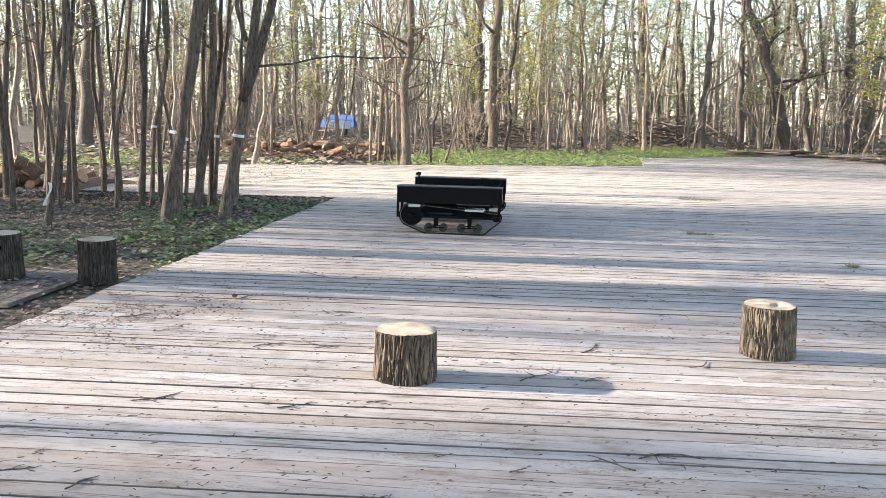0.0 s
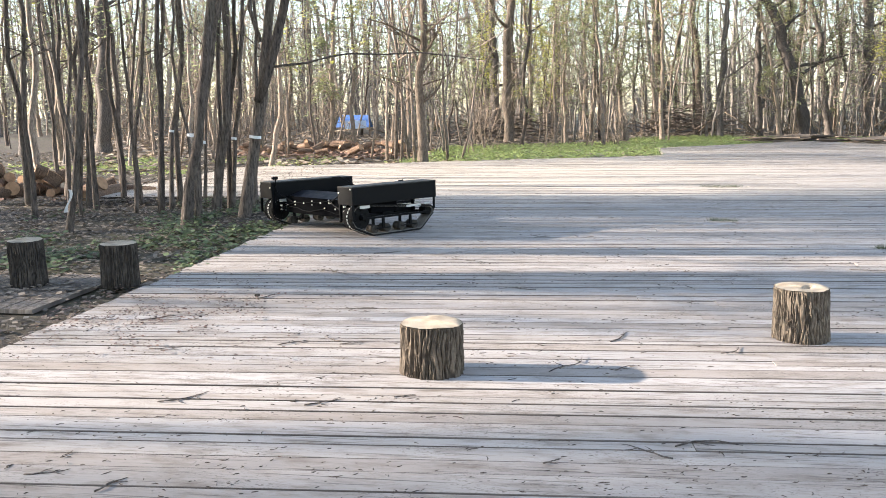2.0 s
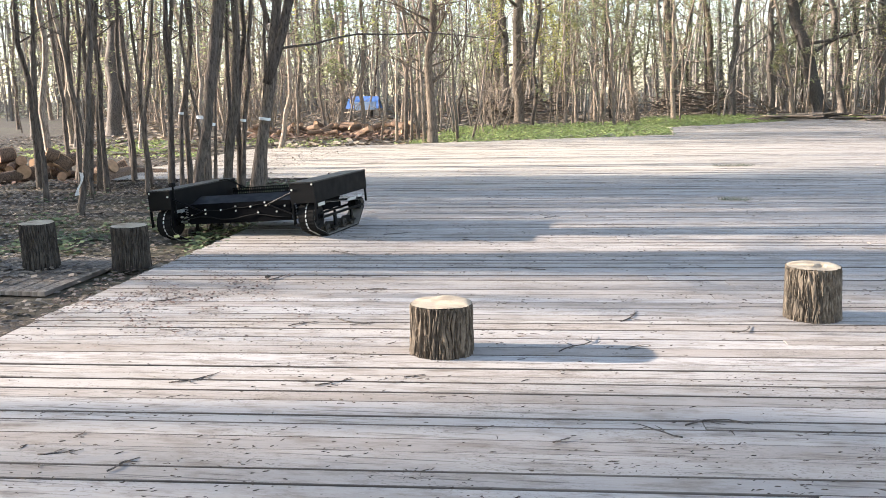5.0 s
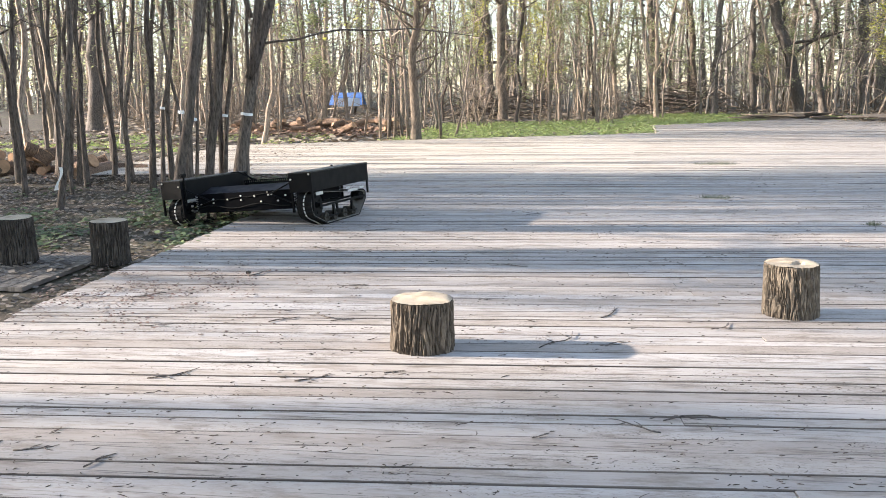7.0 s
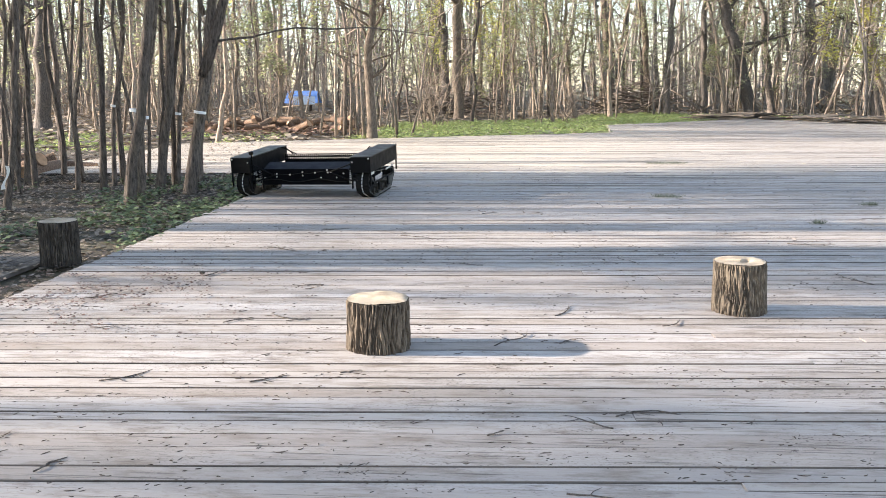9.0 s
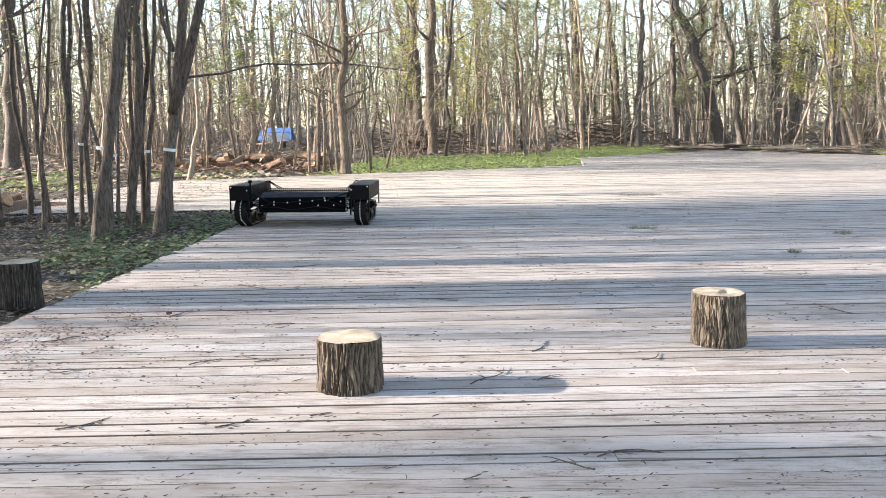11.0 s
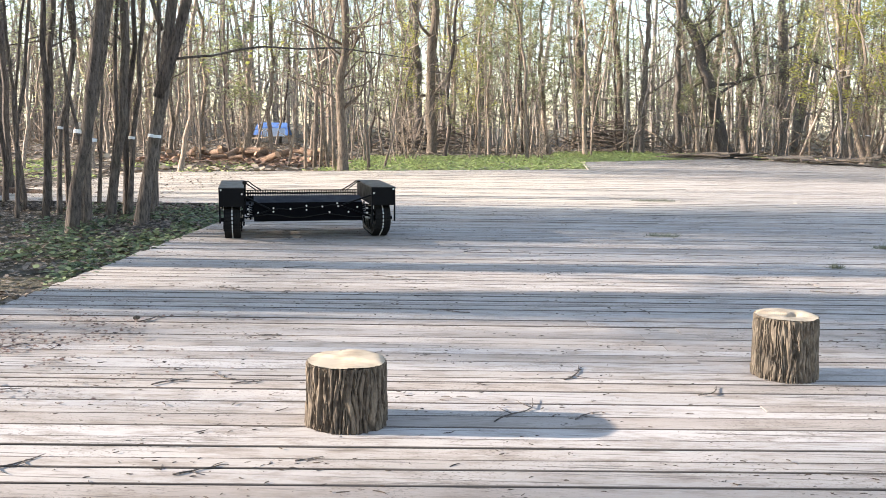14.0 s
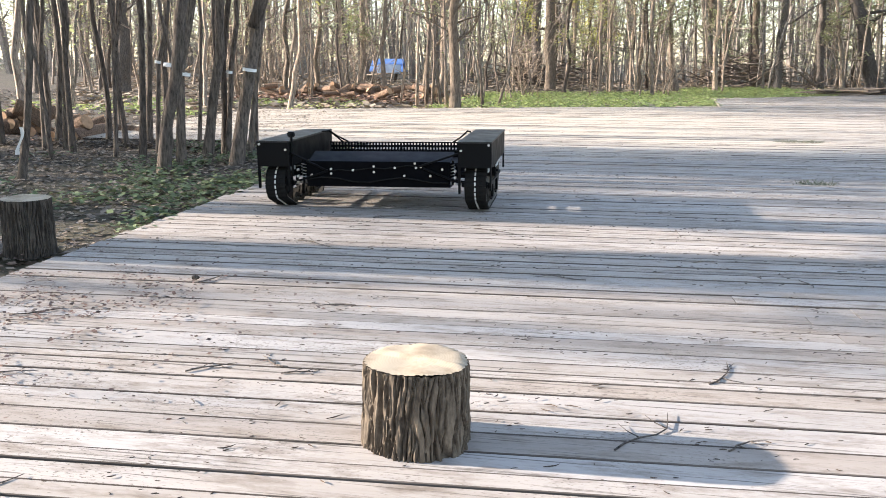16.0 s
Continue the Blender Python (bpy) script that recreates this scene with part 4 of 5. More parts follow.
        part("motor_cover", bm_mesh("motor_cover", bm, MATT), rb)
        bm = bar_bm((cx - 0.125, -0.485, 0.225), (cx + 0.125, -0.485, 0.225), 0.022, None, 12)
        for zz in (0.30, 0.24):
            box_bm(cx - 0.016, cx + 0.016, -0.485, -0.465, zz, zz + 0.1, 0, bm)
        part("axle", bm_mesh("axle", bm, BLACK), rb)
        # the belt: an inner band, and pads with lugs
        V, F = [], []
        ring = outline
        for w0, off in ((-0.085, 0.0), (0.085, 0.0), (0.085, -0.014), (-0.085, -0.014)):
            for (y, z), (y2, z2), (y0, z0) in zip(ring, ring[1:] + ring[:1], ring[-1:] + ring[:-1]):
                d = Vector((0, y2 - y0, z2 - z0)).normalized()
                nn = Vector((0, d.z, -d.y))
                V.append((cx + w0, y + nn.y * off, z + nn.z * off))
        n = len(ring)
        for q in range(4):
            for i in range(n):
                a, b = q * n + i, q * n + (i + 1) % n
                c, e = ((q + 1) % 4) * n + (i + 1) % n, ((q + 1) % 4) * n + i
                F.append((a, b, c, e))
        belt = part("track_belt", mesh_of("track_belt", V, F, RUBBER_DUSTY), rb, "dusty rubber track belt with cross lugs")
        for p, d in along(outline, 0.042):
            nn = Vector((0, -d.z, d.y))
            m = Matrix((Vector((1, 0, 0)), d, nn)).transposed().to_4x4()
            m.translation = Vector((cx, 0, 0)) + p
            part("track_pad", pad, belt, m=m)
            part("guide_plate", clip, belt, m=m)

    # low body between the pods: front apron, floor, sloping blue-black sheet, perforated rear rail
    xi = POD - HALF_W - 0.012
    xa, xb = -0.605, 0.625
    bm = box_bm(xa, xb, -0.515, -0.505, 0.205, 0.415, 0.003)
    part("apron", bm_mesh("apron", bm, MATT), rb, "black front apron plate with bolts")
    bm = box_bm(xa, xb, -0.50, 0.53, 0.200, 0.212)
    part("floor_plate", bm_mesh("floor_plate", bm, BLACK), rb)
    V = [(xa, -0.50, 0.400), (xb, -0.50, 0.400), (xb, -0.24, 0.474), (xa, -0.24, 0.474), (xa, -0.50, 0.394), (xb, -0.50, 0.394), (xb, -0.24, 0.468), (xa, -0.24, 0.468)]
    part("cover_sheet", mesh_of("cover_sheet", V, [(0, 1, 2, 3), (7, 6, 5, 4), (0, 4, 5, 1), (2, 6, 7, 3), (1, 5, 6, 2), (0, 3, 7, 4)], NAVY), rb, "blue-black cover sheet")
    bm = box_bm(-xi, xi, 0.02, 0.50, 0.214, 0.345, 0.006)
    part("battery_box", bm_mesh("battery_box", bm, NAVY), rb)
    # rear rail: a strip with two rows of real holes
    V, F = [], []
    cols, z0, step = 46, 0.400, 2 * xi / 46
    hx, hz = step * 0.24, 0.010
    rows_z = [z0, z0 + 0.021 - hz, z0 + 0.021 + hz, z0 + 0.063 - hz, z0 + 0.063 + hz, z0 + 0.084]
    xs = []
    for c in range(cols):
        xc = -xi + (c + 0.5) * step
        xs += [xc - step / 2, xc - hx, xc + hx]
    xs.append(xi)
    for yy in (0.552, 0.558):
        for z in rows_z:
            V.extend((x, yy, z) for x in xs)
    w, hh = len(xs), len(rows_z)
    for layer in (0, 1):
        for j in range(hh - 1):
            for i in range(w - 1):
                if i % 3 == 1 and j in (1, 3):
                    continue
                a = layer * w * hh + j * w + i
                F.append((a, a + 1, a + 1 + w, a + w))
    part("perforated_rail", mesh_of("perforated_rail", V, F, BLACK), rb, "black perforated rear rail")
    bm = box_bm(-xi, xi, 0.535, 0.545, 0.205, 0.405, 0.003)
    part("rear_panel", bm_mesh("rear_panel", bm, BLACK), rb)
    for x in (-xi + 0.03, 0.0, xi - 0.03):
        part("rail_post", bm_mesh("rail_post", box_bm(x - 0.012, x + 0.012, 0.560, 0.575, 0.20, 0.45, 0.002), BLACK), rb)
    # cross shafts that hold the pods
    for yy in (-0.40, 0.30):
        part("cross_tube", bm_mesh("cross_tube", bar_bm((-POD + 0.10, yy, 0.30), (POD - 0.10, yy, 0.30), 0.024, None, 12), BLACK), rb)
    # springs and links between the body and the pods
    for sx in (-1, 1):
        for yy in (-0.46, -0.30, 0.20):
            part("link", bm_mesh("link", bar_bm((sx * 0.61, yy, 0.235), (sx * 0.75, yy + 0.02, 0.215), 0.011), STEEL if yy < -0.4 else BLACK), rb)
        V, F = [], []
        tube(V, F, [Vector((sx * (0.645 + 0.020 * math.cos(k * 0.9)), -0.47 + 0.020 * math.sin(k * 0.9), 0.235 + 0.0038 * k)) for k in range(42)], [0.004] * 42, 5)
        part("spring", mesh_of("spring", V, F, STEEL, True), rb, "bright coil spring")
        part("damper", bm_mesh("damper", bar_bm((sx * 0.645, -0.47, 0.22), (sx * 0.645, -0.47, 0.42), 0.010), BLACK), rb)
        for z in (0.24, 0.29, 0.345):
            part("nut", bm_mesh("nut", bar_bm((sx * 0.672, -0.53, z), (sx * 0.672, -0.555, z), 0.012, None, 6), STEEL), rb)
    # struts from the housings down to the apron, with bright bolts
    for a, b in (((-0.715, -0.62, 0.50), (-0.42, -0.525, 0.335)), ((0.715, -0.62, 0.50), (0.36, -0.525, 0.375)), ((-0.70, -0.54, 0.24), (-0.42, -0.525, 0.335)), ((0.70, -0.54, 0.25), (0.40, -0.525, 0.365))):
        part("strut", bm_mesh("strut", bar_bm(a, b, 0.009), BLACK), rb)
    cable = [Vector((-0.42 + 0.098 * i, -0.522, 0.335 + 0.05 * (i / 8) ** 1.2 + 0.008 * math.sin(i * 2.1))) for i in range(9)]
    V, F = [], []
    tube(V, F, cable, [0.005] * 9, 6)
    part("cable", mesh_of("cable", V, F, RUBBER, True), rb)
    V, F = [], []
    tube(V, F, [Vector((-0.60 + 0.135 * i, -0.525 - 0.012 * (i % 2), 0.262 + 0.022 * math.sin(i * 1.3))) for i in range(10)], [0.006] * 10, 6)
    part("cable", mesh_of("cable", V, F, RUBBER, True), rb)
    bolt = bm_mesh("bolt", bar_bm((0, 0.004, 0), (0, -0.010, 0), 0.0105, None, 6), STEEL)
    for x, z in ((-0.43, 0.338), (-0.39, 0.352), (-0.39, 0.312), (-0.20, 0.342), (-0.02, 0.375), (-0.02, 0.328), (0.16, 0.365), (-0.56, 0.30), (0.46, 0.30), (0.56, 0.355), (0.24, 0.30), (0.33, 0.402), (0.34, 0.368), (0.38, 0.376)):
        part("bolt", bolt, rb, m=Matrix.Translation((x, -0.5165, z)))
    for x, z in ((-0.735, 0.525), (0.735, 0.525), (-0.96, 0.57), (0.96, 0.57)):
        part("bolt", bolt, rb, m=Matrix.Translation((x, -HALF_L - 0.001, z)))
    # camera mast on one pod's inner front corner
    mast = part("camera_mast", bm_mesh("camera_mast", bar_bm((-0.70, -0.60, 0.30), (-0.70, -0.60, 0.63), 0.011), BLACK), rb)
    bm = box_bm(-0.725, -0.675, -0.635, -0.572, 0.625, 0.668, 0.008)
    bar_bm((-0.70, -0.65, 0.646), (-0.70, -0.63, 0.646), 0.016, bm, 14)
    part("camera_head", bm_mesh("camera_head", bm, RUBBER), mast, "small black camera")
    # loose cables at the inner rear corners
    for sx in (-1, 1):
        V, F = [], []
        tube(V, F, [Vector((sx * 0.70, 0.30, 0.60)), Vector((sx * 0.66, 0.40, 0.60)), Vector((sx * 0.60, 0.47, 0.545)), Vector((sx * 0.50, 0.54, 0.478))], [0.008] * 4, 6)
        part("cable", mesh_of("cable", V, F, RUBBER, True), rb)
        part("strut", bm_mesh("strut", bar_bm((sx * 0.712, 0.60, 0.580), (sx * 0.56, 0.548, 0.476), 0.008), BLACK), rb)
    return rb, wheels


ROBOT_ROWS = [
    (0, -0.541, 11.489, 0.003, 0.1, -0.3, -89.5),
    (0.5, -1.205, 11.361, -0.001, -0.5, -0.4, -68.3),
    (1, -1.584, 11.059, 0.000, -0.4, -1.0, -55.7),
    (1.5, -1.880, 10.894, -0.001, -0.3, -0.6, -47.2),
    (2, -2.126, 10.655, -0.002, 0.2, -1.0, -38.9),
    (2.5, -2.327, 10.456, -0.014, 3.9, -2.5, -29.2),
    (3, -2.510, 10.149, -0.063, -0.9, -4.1, -17.0),
    (3.5, -2.612, 9.691, -0.079, -0.6, -5.1, -12.4),
    (4, -2.717, 9.182, -0.071, -0.3, -4.5, -11.1),
    (6.5, -2.783, 8.929, -0.057, 0.4, -3.8, -8.8),
    (7, -2.676, 9.555, -0.074, -0.4, -4.9, -14.5),
    (7.5, -2.460, 9.985, -0.058, 0.6, -4.6, -15.5),
    (8, -2.227, 10.721, -0.004, 9.4, -3.7, -16.1),
    (8.2, -2.183, 10.960, -0.000, 8.2, -3.1, -13.2),
    (10.5, -1.960, 12.641, -0.004, -0.3, -0.1, -4.2),
    (11, -1.961, 12.565, -0.000, -0.7, 0.3, 0.3),
    (11.5, -1.945, 12.253, -0.001, -0.0, -0.3, 6.7),
    (12, -1.865, 11.774, 0.002, -0.2, -0.2, 18.5),
    (12.5, -1.695, 11.35, 0.002, -0.2, -0.2, 18.5),
    (13, -1.65, 11.22, -0.001, 0.2, 0.3, 19.0),
    (13.5, -1.645, 11.19, -0.000, 0.1, -0.1, 18.5),
    (14, -1.630, 11.09, 0.003, -0.3, -0.3, 15.0),
    (14.5, -1.598, 10.835, 0.000, -0.1, -0.5, 15.5),
    (15, -1.515, 10.448, 0.005, -0.6, -0.6, 11.1),
    (15.5, -1.417, 9.975, 0.014, -1.0, -0.9, 4.5),
    (16, -1.404, 9.415, 0.002, -0.0, -1.0, 1.4),

]


def motions():
    walk(the_robot, [(t, pose(*p)) for t, *p in ROBOT_ROWS])
    # the wheels turn as far as their own pod has rolled
    ts = np.arange(0, 16.01, 0.2)
    cols = np.array(ROBOT_ROWS)
    x, y, yaw = (np.interp(ts, cols[:, 0], cols[:, i]) for i in (1, 2, 6))
    for ob, side, cx, yy, zz, r in robot_wheels:
        c, s = np.cos(np.radians(yaw)), np.sin(np.radians(yaw))
        px, py = x + c * cx, y + s * cx
        run = np.concatenate(([0], np.cumsum(np.diff(px) * (s[:-1]) - np.diff(py) * c[:-1])))
        rows = []
        for t, d in zip(ts, run):
            rows.append((float(t), Matrix.Translation((cx, yy, zz)) @ Matrix.Rotation(d / r, 4, "X")))
        walk(ob, rows)


# ---- loose things ----
def logs():
    rng = random.Random(31)
    for k in range(36):
        layer = 0 if k < 21 else 1 if k < 32 else 2
        x = -11.3 + rng.random() * (3.7 - 0.9 * layer) + 0.25 * layer
        y = 15.7 + rng.uniform(-0.7, 0.6)
        r = rng.uniform(0.07, 0.155)
        log((x, y, GROUND_Z + r * 0.95 + layer * rng.uniform(0.15, 0.2)), r, rng.uniform(0.2, 0.55), rng.uniform(20, 165), rng, "sawn firewood log with a pale orange cut face in a heap")
    for k in range(66):
        x = -10.8 + rng.random() * 6.2
        log((x, 31.3 + rng.uniform(-0.8, 1.4), GROUND_Z + 0.09 + rng.random() ** 1.8 * 0.34), rng.uniform(0.05, 0.12), rng.uniform(0.3, 0.9), rng.choice((rng.gauss(0, 28), rng.gauss(0, 28), rng.uniform(0, 180))), rng, "split firewood log lying in a heap behind the deck")
    for k in range(9):
        log((-8.6 + rng.uniform(-1.6, 1.0), 15.3 + rng.uniform(-0.6, 0.8), GROUND_Z + 0.10), rng.uniform(0.08, 0.15), rng.uniform(0.4, 1.4), rng.uniform(0, 180), rng, "short cut log lying on the forest floor")


def log(at, r, ln, turn, rng, label):
    th = new("log")
    th.matrix_basis = pose(*at, 0, rng.gauss(0, 14), turn)
    V, F = [], []
    tube(V, F, [Vector((-ln / 2, 0, 0)), Vector((0, rng.uniform(-0.02, 0.02), 0)), Vector((ln / 2, 0, 0))], [r * 1.03, r, r * 0.97], 14)
    me = mesh_of("log_bark", V, F[:-2], LOG_BARK, True)
    part("log_bark", me, th)
    for sx in (-1, 1):
        bm = bar_bm((sx * (ln / 2 - 0.01), 0, 0), (sx * (ln / 2 + 0.004), 0, 0), r * 0.99, None, 14)
        part("cut_face", bm_mesh("cut_face", bm, LOG_CUT), th)
    tagged(th, label, "log", "firewood logs")


def brush():
    """Heaps of cut branches, and strips of bark at the deck's far corner."""
    for bx, by, w, h, n, seed, label in ((8.0, 50, 2.3, 1.7, 120, 41, "dark heap of cut branches under the trees"), (-2.0, 46, 3.5, 1.0, 90, 42, "low heap of brushwood among the trees")):
        rng = random.Random(seed)
        V, F = [], []
        for _ in range(n):
            a = rng.uniform(-0.5, 0.5) + (math.pi if rng.random() < 0.5 else 0)
            x = bx + rng.gauss(0, w * 0.4)
            z = max(0.05, h * math.exp(-((x - bx) / w) ** 2) * rng.random())
            p = Vector((x, by + rng.gauss(0, 0.8), z))
            d = Vector((math.cos(a), math.sin(a), rng.uniform(-0.15, 0.45))).normalized()
            ln = rng.uniform(0.8, 2.6)
            q = p + d * ln * 0.5 + Vector((0, 0, rng.uniform(-0.1, 0.1)))
            tube(V, F, [p, q, p + d * ln + Vector((0, 0, rng.uniform(-0.2, 0.2)))], [rng.uniform(0.015, 0.05), 0.02, 0.006], 5)
        tagged(new("brush_heap", mesh_of("brush_heap", V, F, BARK, True)), label, "brushwood", kind="stuff")
    rng = random.Random(43)
    for k in range(46):
        x = 9.5 + rng.random() * 6.0
        y = lawn_front(x) + rng.uniform(0.2, 1.6)
        a, ln, w = rng.uniform(-25, 25), rng.uniform(0.9, 2.8), rng.uniform(0.12, 0.34)
        bm = box_bm(-ln / 2, ln / 2, -w / 2, w / 2, -0.02, 0.02, 0.008)
        ob = new("slab", bm_mesh("slab", bm, BARK_PALE if k % 3 else BARK))
        ob.matrix_basis = pose(x, y, GROUND_Z + 0.10 + rng.random() * 0.24, rng.uniform(-14, 14), rng.uniform(-7, 7), a)
        tagged(ob, "rough slab of bark-edged wood dumped by the deck", "wood slab", "dumped slabs")


def twig_things():
    """Fallen twigs that can be told apart, lying on the deck."""
    rng = random.Random(51)
    spots = [(0.55, 4.83, 75, 0.42), (0.95, 4.72, 20, 0.25), (1.62, 5.14, 25, 0.30), (1.02, 5.35, 20, 0.42), (-1.70, 6.41, 25, 0.34), (-1.12, 5.08, 28, 0.30), (-0.92, 5.18, 165, 0.28), (-0.75, 5.10, 10, 0.22), (0.52, 3.36, 10, 0.12),
             (-0.62, 3.98, 15, 0.30), (-1.35, 3.95, 10, 0.40), (1.68, 7.05, 75, 0.24), (-1.45, 7.6, 8, 0.5), (0.35, 9.9, 60, 0.3), (0.75, 9.95, 120, 0.25), (1.2, 3.65, 20, 0.45), (0.9, 3.5, 160, 0.35),
             (-0.25, 4.15, 35, 0.16), (-1.9, 4.9, 10, 0.3), (-2.3, 5.6, 5, 0.35), (3.1, 6.4, 150, 0.6), (2.6, 4.1, 15, 0.35), (-0.9, 6.1, 175, 0.3), (0.2, 6.9, 170, 0.5), (-1.2, 8.6, 12, 0.4), (-0.3, 8.3, 5, 0.5), (3.4, 8.0, 3, 0.6), (-1.55, 3.05, 20, 0.25), (-1.2, 2.95, 40, 0.22), (0.9, 2.85, 5, 0.35)]
    for x, y, a, ln in spots:
        ln *= 0.72 if (x, y) != (0.55, 4.83) else 1.0
        V, F = [], []
        p, d = Vector((-ln / 2, 0, 0.004)), Vector((1, 0, 0))
        ps = [p.copy()]
        for i in range(6):
            d = (d + Vector((0, rng.uniform(-0.5, 0.5), 0))).normalized()
            p = p + d * ln / 6
            ps.append(Vector((p.x, p.y, 0.003 + rng.random() * 0.003)))
        tube(V, F, ps, [0.0038, 0.0038, 0.0034, 0.003, 0.0026, 0.002, 0.0012], 5)
        for i in (2, 4):
            e = Vector((0.5, rng.choice((-1, 1)) * 0.8, 0.01)).normalized()
            tube(V, F, [ps[i], ps[i] + e * ln * 0.14, ps[i] + e * ln * 0.26 + Vector((0.02, 0, 0))], [0.0025, 0.002, 0.001], 4)
        ob = new("twig", mesh_of("twig", V, F, BARK_DARK, True))
        ob.matrix_basis = pose(x, y, 0.002, 0, 0, a)
        tagged(ob, "thin dry fallen twig lying on the deck boards", "twig", "fallen twigs")


def pine_cone(x, y):
    """A dark cone lying on its side, of overlapping scales."""
    rng = random.Random(66)
    V, F = [], []
    tube(V, F, [Vector((-0.022, 0, 0)), Vector((-0.010, 0, 0)), Vector((0.006, 0, 0)), Vector((0.022, 0, 0))], [0.006, 0.014, 0.013, 0.004], 8)
    for k in range(44):
        u = k / 44
        a = k * 2.4
        r = 0.015 * math.sin(math.pi * (0.18 + 0.75 * u))
        p = Vector((-0.02 + 0.04 * u, math.cos(a) * r, math.sin(a) * r))
        leaf(V, F, p, 0.011, rng, 0.2)
    ob = new("pine_cone", mesh_of("pine_cone", V, F, BARK_SHADE_DARK))
    ob.matrix_basis = pose(x, y, 0.016, 0, 0, 35)
    tagged(ob, "small dark fallen cone lying on the deck boards", "cone")


def deck_debris():
    """Crumbs of bark, bud scales and dead leaves on the deck."""
    rng = random.Random(61)
    V, F = [], []
    for _ in range(3400):
        y = 2.3 + 13 * rng.random() ** 1.5
        x = rng.uniform(-2.9, 5.5)
        if noise.noise(Vector((x * 0.8, y * 1.3, 2))) < rng.uniform(-0.55, 0.5) - 0.25 * (x < 0.2):
            continue
        for _ in range(rng.choice((1, 1, 1, 2, 3, 5, 8))):
            px, py = x + rng.gauss(0, 0.10), max(2.2, y + rng.gauss(0, 0.035))
            s = rng.uniform(0.004, 0.016) * (2.6 if rng.random() < 0.07 else 1)
            a, bend = rng.gauss(0.05, 0.6), rng.uniform(-0.5, 0.5)
            w = min(0.0022, s * rng.uniform(0.07, 0.24)) + 0.0004
            pts = [Vector((px, py, 0.003))]
            for k in range(3):
                pts.append(pts[-1] + Vector((math.cos(a + bend * k), math.sin(a + bend * k), rng.uniform(0, 0.12))) * s * 0.6)
            tube(V, F, pts, [w * 0.5, w, w * 0.8, w * 0.3], 3)
    tagged(new("deck_debris", mesh_of("deck_debris", V, F, plain_material("dark_bark_crumbs", (0.075, 0.055, 0.042), 0.9, 0, 0.6))), "dark crumbs of bark and bud scales", "debris", kind="stuff")
    rng2 = random.Random(62)
    leaf_material("corner_litter", (0.05, 0.032, 0.026), (0.22, 0.135, 0.105), 0.0)

    def corner(_):
        x, y = rng2.gauss(-2.5, 0.6), rng2.gauss(5.8, 0.55)
        return (x, y) if x > -3.2 and noise.noise(Vector((x * 3, y * 3, 8))) > -0.05 else None
    scatter("corner_leaves", "reddish dead leaves blown into the deck's corner", "leaves", bpy.data.materials["corner_litter"], 1500, corner, 0.022, 63, 0.92, 0.003, 0.012)


def grass_tuft(x, y, size, seed, label):
    rng = random.Random(seed)
    V, F = [], []
    for _ in range(int(850 * size) + 40):
        a, d = rng.uniform(0, 6.28), rng.random() ** 0.5 * size
        p = Vector((math.cos(a) * d * 1.5, math.sin(a) * d * 0.7, -0.02))
        h = rng.uniform(0.025, 0.085)
        t = Vector((rng.uniform(-0.09, 0.09), rng.uniform(-0.05, 0.05), h))
        i = len(V)
        V.extend((p + Vector((-0.004, 0, 0)), p + Vector((0.004, 0, 0)), p + t * 0.6 + Vector((0.003, 0, 0)), p + t))
        F.append((i, i + 1, i + 2, i + 3))
    ob = new("grass_tuft", mesh_of("grass_tuft", V, F, DULL_GRASS))
    ob.location = (x, y, 0.0)
    tagged(ob, label, "grass", "tufts on the deck")


def undergrowth():
    """Thin bare stems and twigs of bushes under the trees."""
    rng = random.Random(91)
    V, F = [], []
    for _ in range(150):
        y = rng.uniform(29, 58)
        x = rng.uniform(-0.5 * y - 2, 0.5 * y + 2)
        if y < lawn_front(x) + (4 if x < 0 else 8) or (x < -4 and (y < 36 or rng.random() < 0.5)) or (x > -1 and rng.random() < 0.55):
            continue
        for _ in range(rng.randrange(3, 7)):
            p = Vector((x + rng.gauss(0, 0.15), y + rng.gauss(0, 0.15), GROUND_Z))
            d = Vector((rng.gauss(0, 0.25), rng.gauss(0, 0.25), 1)).normalized()
            ln = rng.uniform(1.2, 3.8)
            ps = [p]
            for i in range(4):
                d = (d + Vector((rng.gauss(0, 0.16), rng.gauss(0, 0.16), 0))).normalized()
                ps.append(ps[-1] + d * ln / 4)
            r = rng.uniform(0.010, 0.022)
            tube(V, F, ps, [r, r * 0.85, r * 0.7, r * 0.5, r * 0.2], 4)
            for i in (1, 2, 2, 3, 3, 4):
                e = (d + Vector((rng.gauss(0, 0.7), rng.gauss(0, 0.7), rng.uniform(-0.2, 0.3)))).normalized()
                q = ps[i] + e * ln * rng.uniform(0.12, 0.3)
                tube(V, F, [ps[i], q, q + (e + Vector((0, 0, 0.3))) * 0.2], [r * 0.5, r * 0.35, 0.002], 3)
    tagged(new("undergrowth", mesh_of("undergrowth", V, F, BARK_PALE, True)), "thin bare stems of bushes under the trees", "bushes", kind="stuff")


